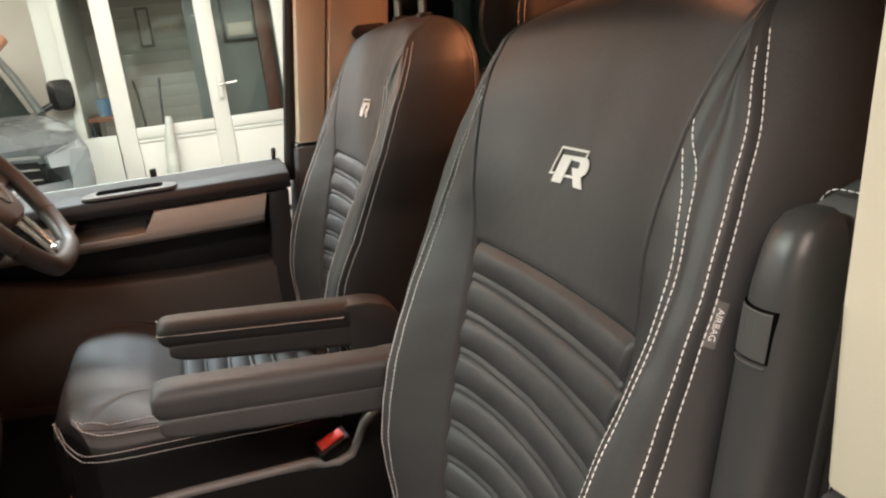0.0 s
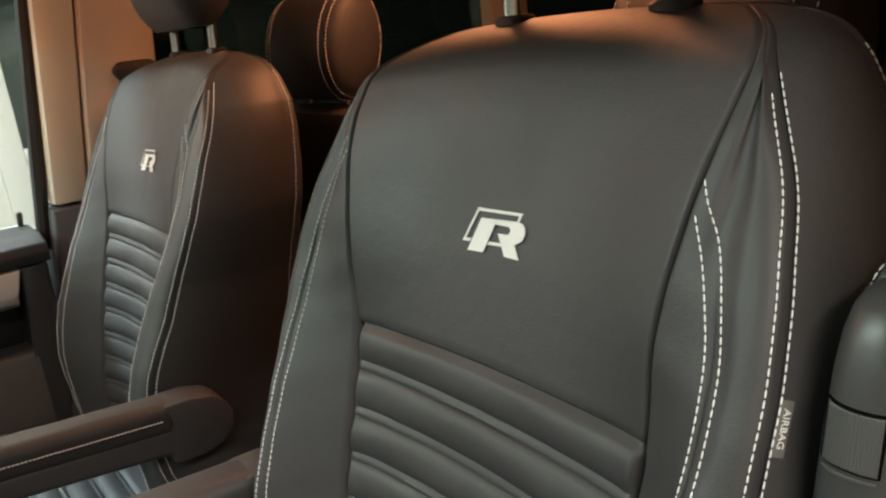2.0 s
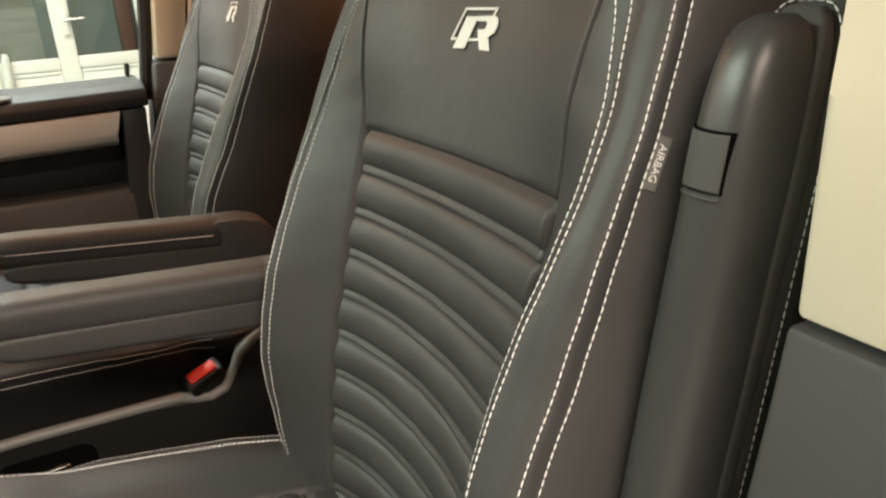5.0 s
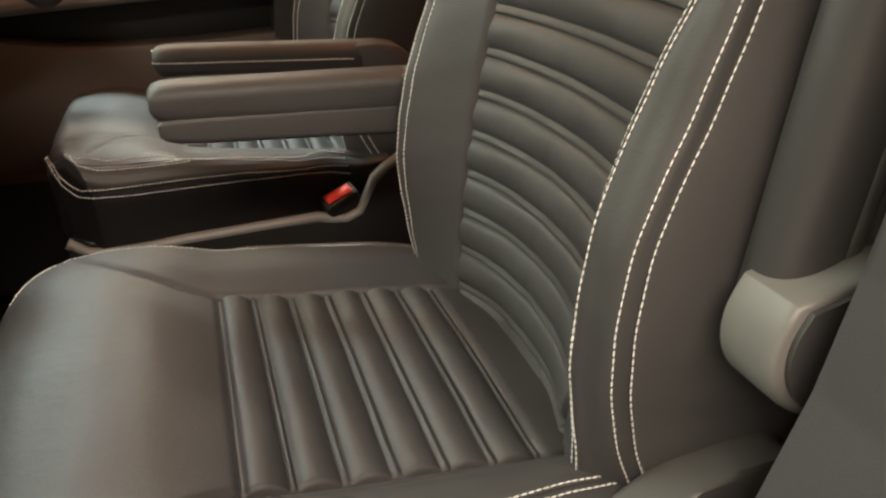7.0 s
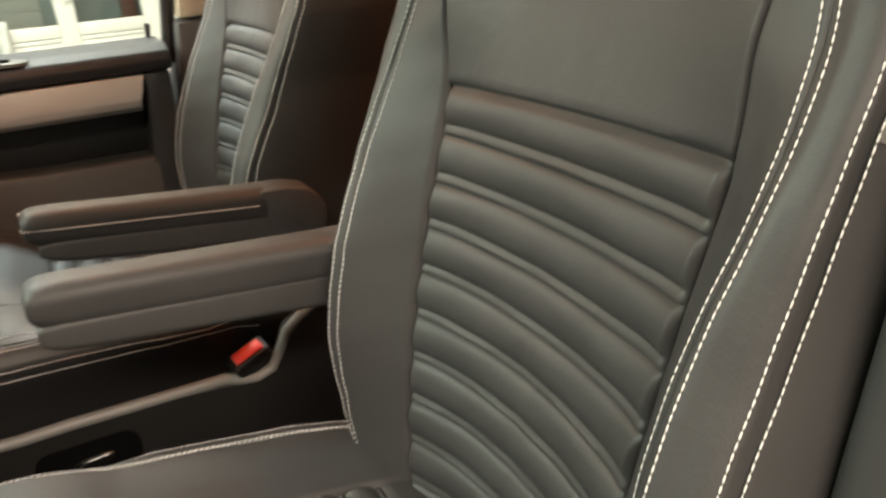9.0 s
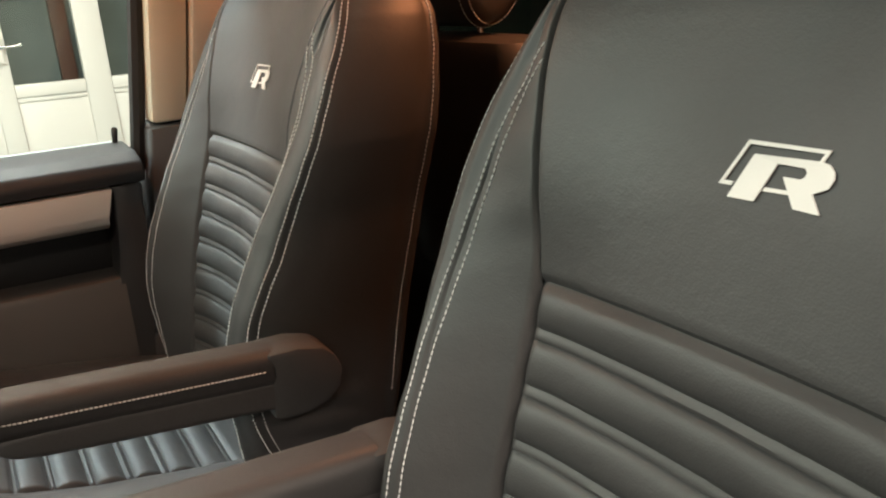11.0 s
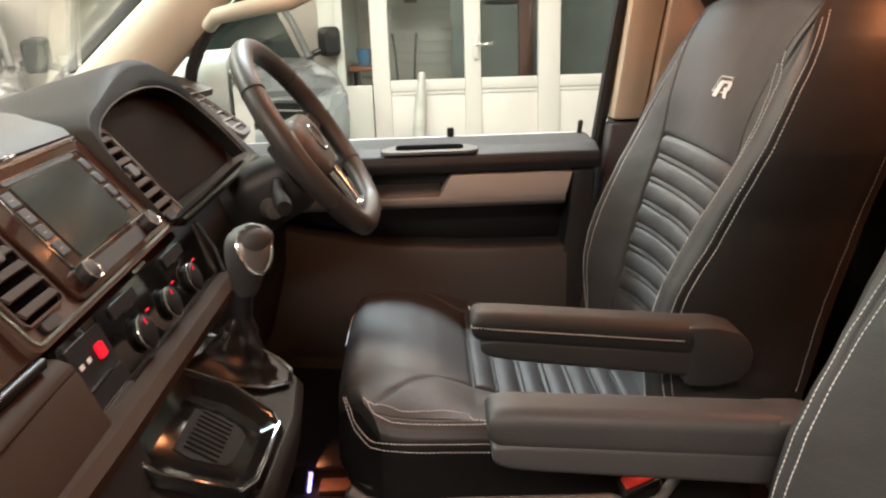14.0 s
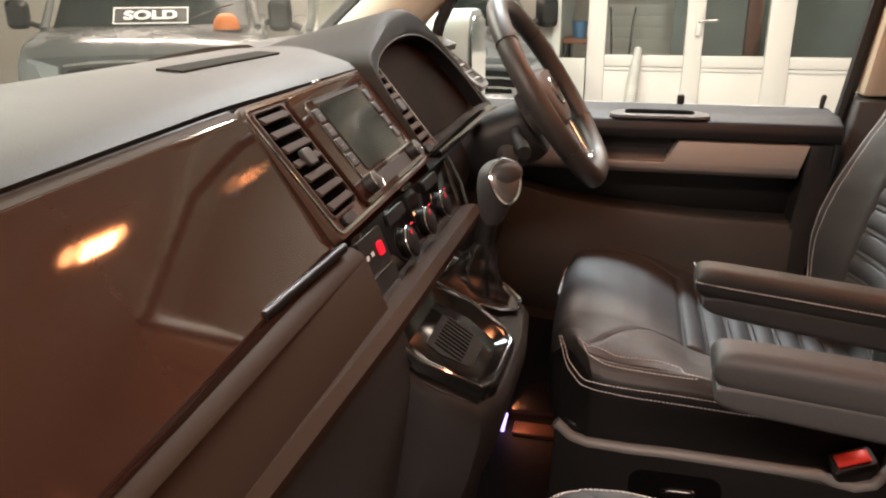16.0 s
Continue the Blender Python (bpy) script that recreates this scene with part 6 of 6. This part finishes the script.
def steering_wheel():
    ctr = Vector((-0.062, 1.700, 1.300))
    ax = Vector((0.839, 0, 0.545))
    up = Vector((-0.545, 0, 0.839))
    rt = Vector((0, 1, 0))
    def P(u, v, w=0.0):
        return ctr + rt * u + up * v + ax * w
    t = thing("steering_wheel", P(0, 0), "black leather steering wheel with silver-trimmed spokes", "steering wheel")
    ring = []
    for k in range(64):
        a = 2 * math.pi * k / 64
        v = 0.168 * math.sin(a)
        if v < -0.148:
            v = -0.148 + (v + 0.148) * 0.35
        ring.append(P(0.172 * math.cos(a), v))
    part("rim", tube(ring, 0.0172, 14, cyclic=True), leather("wheel_leather", (0.055, 0.049, 0.045), 0.42), t)
    for a in (radians(38), radians(142), radians(-28), radians(-152)):
        p, q = (Vector(P(r * math.cos(a), r * math.sin(a) * 0.98)) for r in (0.172, 0.172))
        d = Vector(P(-math.sin(a), math.cos(a))) - ctr
        part("rim_seam", tube([p + (Vector(P(math.cos(a), math.sin(a))) - ctr) * 0.0176 * math.cos(b) + ax * 0.0176 * math.sin(b) for b in np.linspace(0, 2 * math.pi, 17)[:-1]], 0.0009, 5, cyclic=True), BLACK, t)
    part("airbag_cover", loft([[P(a * k, -0.006 + b * k, w) for a, b in rrect(0.150, 0.105, 0.042, 6)] for w, k in ((-0.050, 0.85), (-0.02, 1.0), (-0.004, 0.97), (0.004, 0.86), (0.007, 0.6))]), material("airbag_cover_plastic", (0.085, 0.076, 0.070), 0.5, grain=0.3, size=900, vary=0.08), t)
    part("hub_badge", tube([P(0.024 * math.cos(a), -0.002 + 0.024 * math.sin(a), 0.008) for a in np.linspace(0, 2 * math.pi, 29)[:-1]], 0.0022, 6, cyclic=True), CHROME, t, "bright round badge ring")
    for s in (1, -1):
        part("spoke", loft([[P(s * (0.065 + 0.10 * f), 0.012 + y + 0.004 * f, w - 0.018) for y, w in rrect(0.048 - 0.012 * f, 0.02, 0.006, 3)] for f in (0, 0.5, 1)]), PLASTIC, t)
        part("spoke_trim", loft([[P(s * (0.072 + 0.072 * f), 0.014 + y, w - 0.006) for y, w in rrect(0.036 - 0.014 * f, 0.008, 0.003, 3)] for f in (0, 0.5, 1)]), CHROME, t, "bright switch surround")
        for k in range(3):
            part("switch", block(P(s * 0.092, 0.004 + 0.010 * k - 0.003, 0.0) - Vector((0.004, 0.009, 0.003)), P(s * 0.092, 0.004 + 0.010 * k, -0.004) + Vector((0.002, 0.009, 0.002)), 0.002), BLACK, t)
    part("lower_spoke", loft([[P(x * (1 - 0.3 * f), -0.055 - 0.095 * f, w - 0.016) for x, w in rrect(0.070, 0.018, 0.006, 3)] for f in (0, 0.5, 1)]), PLASTIC, t)
    for s in (1, -1):
        part("lower_spoke_trim", loft([[P(s * (0.026 - 0.006 * f) + x, -0.058 - 0.092 * f, w - 0.004) for x, w in rrect(0.022, 0.009, 0.003, 3)] for f in (0, 0.5, 1)]), CHROME, t, "bright lower spoke strip")
    part("badge_plate", block(P(0, -0.128, 0.0) - Vector((0.006, 0.018, 0.006)), P(0, -0.128, 0.0) + Vector((0.006, 0.030, 0.006)), 0.003), CHROME, t)
    col = thing("steering_column", P(0, -0.03, -0.12), "black steering column shroud with stalks", "steering column")
    part("shroud", loft([[P(a * k, -0.035 + b * k + 0.02 * f, -0.055 - 0.16 * f) for a, b in rrect(0.115, 0.105, 0.035, 5)] for f, k in ((0, 0.9), (0.1, 1.0), (0.7, 1.1), (1.3, 1.1))]), BLACK, col)
    for s, dv in ((-1, 0.0), (1, 0.0)):
        st = part("stalk", tube([P(s * 0.05, -0.02, -0.075), P(s * 0.11, -0.028, -0.068), P(s * 0.16, -0.040, -0.058), P(s * 0.19, -0.046, -0.052)], [0.008, 0.009, 0.013, 0.011], 10), BLACK, col, "black control stalk")
    part("key_barrel", disc(P(-0.055, -0.045, -0.11), (0.6, -0.8, 0), 0.017, 0.02, 24, 0.004), PLASTIC_GREY, col)


steering_wheel()


# ---- roof lamps and the rear cabin ----
def roof_lamps():
    lx, ly = 0.252, 1.74
    t = thing("reading_lamp", (lx, ly, 1.86), "lit amber cab reading lamp in the headliner", "lamp")
    part("lamp_housing", block((lx - 0.065, ly - 0.15, 1.848), (lx + 0.065, ly + 0.15, 1.87), 0.006), CREAM, t)
    part("lens", block((lx - 0.022, ly - 0.062, 1.842), (lx + 0.022, ly + 0.062, 1.849), 0.003), AMBER_GLOW, t, "glowing amber lens")
    for s in (-1, 1):
        part("spot_lens", disc((lx, ly + s * 0.092, 1.849), (0, 0, -1), 0.021, 0.007, 24, 0.002), AMBER_GLOW, t, "glowing round spot lens")
    o = thing("overhead_console", (0.07, 1.284, 1.86), "cream overhead console with a pale unlit lamp", "lamp")
    part("console_body", block((0.0, 0.98, 1.845), (0.15, 1.42, 1.87), 0.01), CREAM, o)
    part("lens", block((0.04, 1.05, 1.838), (0.10, 1.19, 1.846), 0.003), material("map_lamp_lens", (0.7, 0.66, 0.6), 0.4, vary=0.05), o, "unlit pale lens")
    r = thing("rear_lamp", (1.0, 1.3, 1.86), "amber roof lamp over the rear cabin", "lamp")
    part("lamp_housing", block((0.92, 1.07, 1.848), (1.08, 1.53, 1.87), 0.006), CREAM, r)


roof_lamps()


def rear_seat(name, x, c, label, facing=1, emb=False, zt=1.36):
    """A seat of the rear cabin: facing 1 looks to the tailgate, -1 to the cab."""
    t = thing(name, (x, c, 0.5), label, "car seat", "rear seats")
    def loop(stops, w, r):
        return loft([[(x + dx * facing + a * k, c + b * (0.6 + 0.4 * k), z) for a, b in rrect(0.12, w, r, 6)] for z, dx, k in stops])
    part("backrest", loop(((0.92, 0.05, 1), (1.15, 0.02, 1.05), (zt - 0.10, -0.01, 1.0), (zt - 0.03, -0.02, 0.95), (zt - 0.008, -0.025, 0.8), (zt, -0.027, 0.5)), 0.47, 0.045), HIDE, t)
    part("cushion", loft([[(x + facing * (0.05 + dx), c + b * k, 0.90 + a * k) for a, b in rrect(0.14, 0.48, 0.045, 6)] for dx, k in ((0.0, 0.95), (0.03, 1.0), (0.40, 1.0), (0.46, 0.9), (0.49, 0.6))]), HIDE, t)
    part("seat_base", block((min(x, x + facing * 0.5), c - 0.2, 0.5), (max(x, x + facing * 0.5), c + 0.2, 0.84), 0.02), BLACK, t)
    for s in (-1, 1):
        part("headrest_post", tube([(x - 0.02 * facing, c + s * 0.07, zt - 0.02), (x - 0.022 * facing, c + s * 0.07, zt + 0.08)], 0.006, 10), CHROME, t, "chrome headrest post")
    hx, hz = x - 0.02 * facing, zt + 0.112
    def oval(k, y):
        return [(hx + 0.062 * k * math.cos(a) + 0.012 * math.sin(a), y, hz + 0.100 * k * math.sin(a)) for a in np.linspace(0, 2 * math.pi, 33)[:-1]]
    part("headrest", loft([oval(k, c + y) for y, k in ((-0.134, 0.30), (-0.131, 0.70), (-0.122, 0.90), (-0.108, 0.985), (-0.09, 1.0), (0.09, 1.0), (0.108, 0.985), (0.122, 0.90), (0.131, 0.70), (0.134, 0.30))]), HIDE, t)
    for s in (-1, 1):
        part("stitching", stitches(oval(0.955, c + s * 0.1175) + oval(0.955, c + s * 0.1175)[:1], 0.007, 0.0052, 0.0008), THREAD, t, "white stitching", kind="stuff")
        part("stitching", stitches(oval(1.006, c + s * 0.096) + oval(1.006, c + s * 0.096)[:1], 0.007, 0.0052, 0.0008), THREAD, t, "white stitching", kind="stuff")
        edge = [(x + 0.01 + 0.05, c + s * 0.232, z) for z in np.linspace(0.95, zt - 0.05, 60)]
        part("stitching", stitches(edge), THREAD, t, "white stitching", kind="stuff")
    if emb:
        emblem(c, 1.24, t, 1.0, x - 0.075)
    return t


rear_seat("captain_chair", 1.00, 1.76, "black leather rear seat behind the driver, facing back", zt=1.39)
rear_seat("captain_chair", 1.00, 0.90, "black leather rear seat behind the passenger, facing back", zt=1.35)
for cy in (0.98, 1.52):
    rear_seat("bench_seat", 2.15, cy, "black leather rear bench seat with silver badge", -1, True, zt=1.47)


# ---- vehicles in the garage ----
VAN_PILLAR = material("dark_van_pillar", (0.09, 0.095, 0.09), 0.5, vary=0.06)


def vehicle(name, at, turn, paint, label):
    """The front of a parked van: built looking along -y at the origin, then turned."""
    t = thing(name, (0, 0, 0), label, "van", "parked vans")
    W = 0.95
    def px(profile, n=10, crown=0.10):
        rings = []
        for k in range(n + 1):
            u = -1 + 2 * k / n
            rings.append([(u * W * w, y + crown * abs(u) ** 2.5, z - 0.03 * abs(u) ** 3) for y, z, w in profile])
        return rings
    def sheet(profile, n=12, crown=0.14, th=0.02):
        bm = loft(px(profile, n, crown), cap=False, closed=False)
        bmesh.ops.solidify(bm, geom=bm.faces[:], thickness=th)
        return bm
    part("bonnet", sheet([(0.06, 0.86, 0.94), (0.02, 0.98, 0.95), (0.10, 1.05, 0.95), (0.40, 1.12, 0.96), (0.72, 1.17, 0.95)]), paint, t)
    part("windscreen", sheet([(0.70, 1.165, 0.86), (1.0, 1.42, 0.82), (1.35, 1.72, 0.76), (1.48, 1.82, 0.74)], th=0.01), material("vehicle_glass", (0.03, 0.042, 0.038), 0.12, spec=0.15), t)
    for s in (-1, 1):
        part("screen_pillar", tube([(s * W * 0.92, 0.80, 1.14), (s * W * 0.88, 1.1, 1.42), (s * W * 0.80, 1.5, 1.74), (s * W * 0.77, 1.62, 1.84)], [0.034, 0.032, 0.03, 0.03], 8), VAN_PILLAR, t)
        outline = ((0.10, 0.55), (0.05, 0.75), (0.08, 0.92), (0.3, 1.06), (0.55, 1.11), (0.8, 1.14), (1.4, 1.15), (1.4, 0.4), (0.7, 0.35), (0.3, 0.40))
        part("wing", loft([[(s * W * k, 0.75 + (y - 0.75) * f, 0.75 + (z - 0.75) * f) for y, z in outline] for k, f in ((0.80, 1.0), (0.90, 0.995), (0.95, 0.975), (0.985, 0.93), (1.0, 0.86))]), paint, t)
        part("headlight", loft([[(s * (0.60 + x), 0.03 + 0.12 * (x / 0.3) ** 2 * (x > 0) + d, 0.87 + z) for x, z in ((0.03, -0.05), (0.20, -0.06), (0.27, 0.02), (0.25, 0.09), (0.14, 0.07), (0.02, 0.03))] for d in (0.05, -0.01)]), LENS, t, "clear headlight")
        m = part("door_mirror", loft([[(s * (1.10 + a * k), 0.95 + d, 1.26 + b * k) for a, b in rrect(0.17, 0.24, 0.05, 4)] for d, k in ((-0.06, 0.7), (-0.02, 1), (0.06, 1))]), BLACK, t, "black door mirror")
        part("mirror_arm", bar((s * 0.94, 0.98, 1.16), (s * 1.05, 0.97, 1.2), 0.05, 0.05, 0.02), BLACK, m)
        w = part("wheel", disc((s * 0.72, 0.75, 0.33), (s, 0, 0), 0.33, 0.2, 28, 0.03), TYRE, t)
    part("grille", sheet([(0.035, 0.74, 0.62), (0.025, 0.90, 0.60)], 8, 0.05, 0.02), BLACK, t)
    for z in (0.78, 0.85):
        part("grille_bar", sheet([(0.015, z - 0.008, 0.60), (0.012, z + 0.008, 0.60)], 8, 0.05, 0.012), CHROME, t, "bright grille bar")
    part("bonnet_trim", sheet([(0.005, 0.925, 0.62), (0.0, 0.945, 0.62)], 8, 0.05, 0.01), CHROME, t, "bright strip above the grille")
    part("bumper", sheet([(0.02, 0.30, 0.96), (-0.03, 0.45, 0.97), (-0.03, 0.62, 0.97), (0.03, 0.72, 0.95)], 12, 0.16, 0.03), paint, t)
    part("body_side", block((-W, 0.9, 0.35), (W, 4.2, 1.15), 0.05), paint, t)
    part("roof", block((-W * 0.82, 1.5, 1.15), (W * 0.82, 4.2, 1.90), 0.12), paint, t)
    for x in (-0.35, 0.25):
        part("wiper", tube([(x, 0.74, 1.185), (x + 0.30, 0.86, 1.30), (x + 0.42, 0.90, 1.33)], 0.008, 6), BLACK, t)
    t.matrix_world = Matrix.Translation(at) @ Matrix.Rotation(radians(turn), 4, "Z")
    return t


grey_van = vehicle("parked_van", (-1.25, 5.75, 0), 25, PAINT_GREY, "grey parked van with a pale card in its windscreen")
dark_van = vehicle("parked_van", (-3.62, 5.72, 0), 26, PAINT_DARK, "dark grey parked van with a sold sign in its windscreen")


def on_screen(x, z, lift=0.0):
    """A place on the windscreen of a parked van, in its own frame."""
    zs = [1.165, 1.42, 1.72, 1.82]
    y = float(np.interp(z, zs, [0.70, 1.0, 1.35, 1.48])) + 0.14 * abs(x / 0.8) ** 2.5
    return Vector((x, y - 0.02 - lift * 0.75, z + lift * 0.65))


def board(name, van, x0, x1, z0, z1, mat, label):
    t = thing(name, van.matrix_world @ Vector(((x0 + x1) / 2, 0.7, z0)), label, "sign")
    def q(x, z, l):
        return van.matrix_world @ on_screen(x, z, l)
    part("card", loft([[q(x0, z0, l), q(x1, z0, l), q(x1, z1, l), q(x0, z1, l)] for l in (0.004, 0.008)]), mat, t, smooth=False)
    return t, q


sold, q = board("sold_sign", dark_van, -0.31, 0.30, 1.175, 1.305, CARDBLACK, "black sold sign with white border and letters")
for x0, z0, x1, z1 in ((-0.31, 1.175, 0.30, 1.184), (-0.31, 1.296, 0.30, 1.305), (-0.31, 1.184, -0.30, 1.296), (0.29, 1.184, 0.30, 1.296)):
    part("border", loft([[q(x0, z0, l), q(x1, z0, l), q(x1, z1, l), q(x0, z1, l)] for l in (0.0085, 0.010)]), INK, sold, smooth=False)
cu = bpy.data.curves.new("sold_text", "FONT")
cu.body, cu.size, cu.extrude, cu.offset, cu.align_x, cu.align_y = "SOLD", 0.142, 0.001, 0.006, "CENTER", "CENTER"
txt = new("lettering", cu)
o, ex, ez = q(-0.005, 1.24, 0.011), (q(0.0, 1.24, 0.011) - q(-0.3, 1.24, 0.011)).normalized(), (q(-0.14, 1.29, 0.011) - q(-0.14, 1.19, 0.011)).normalized()
txt.matrix_world = Matrix.Translation(o) @ Matrix((ex, ez, ex.cross(ez))).transposed().to_4x4() @ Matrix.Diagonal((1.22, 1, 1, 1))
bpy.context.view_layer.update()
me = bpy.data.meshes.new_from_object(txt)
me.transform(txt.matrix_world)
bpy.data.objects.remove(txt)
me.materials.clear()
me.materials.append(INK)
letters = new("lettering", me)
letters.parent = sold
letters.matrix_parent_inverse = sold.matrix_world.inverted()
tagged(letters, "bold white letters")

card, q = board("windscreen_card", grey_van, 0.16, 0.62, 1.50, 1.66, PAPER, "pale green card with lines of print")
for k in range(3):
    z0 = 1.525 + 0.042 * k
    for x0, x1 in ((0.20, 0.30 + 0.03 * k), (0.34 + 0.03 * k, 0.57)):
        part("print_bar", loft([[q(x0, z0, l), q(x1, z0, l), q(x1, z0 + 0.016, l), q(x0, z0 + 0.016, l)] for l in (0.0085, 0.010)]), INK, card, smooth=False)

# the orange beacon on the dark van's scuttle
bc = dark_van.matrix_world @ Vector((0.62, 0.60, 1.13))
beacon = thing("orange_beacon", bc, "orange plastic beacon on the dark van's bonnet", "beacon")
part("dome", loft([[bc + Vector((r * math.cos(a), r * math.sin(a), z)) for a in np.linspace(0, 2 * math.pi, 25)[:-1]] for r, z in ((0.11, 0.0), (0.11, 0.03), (0.095, 0.08), (0.07, 0.115), (0.03, 0.13))]), ORANGE, beacon)
part("foot", loft([[bc + Vector((r * math.cos(a), r * math.sin(a), z)) for a in np.linspace(0, 2 * math.pi, 25)[:-1]] for r, z in ((0.13, -0.05), (0.13, 0.0))]), BLACK, beacon)
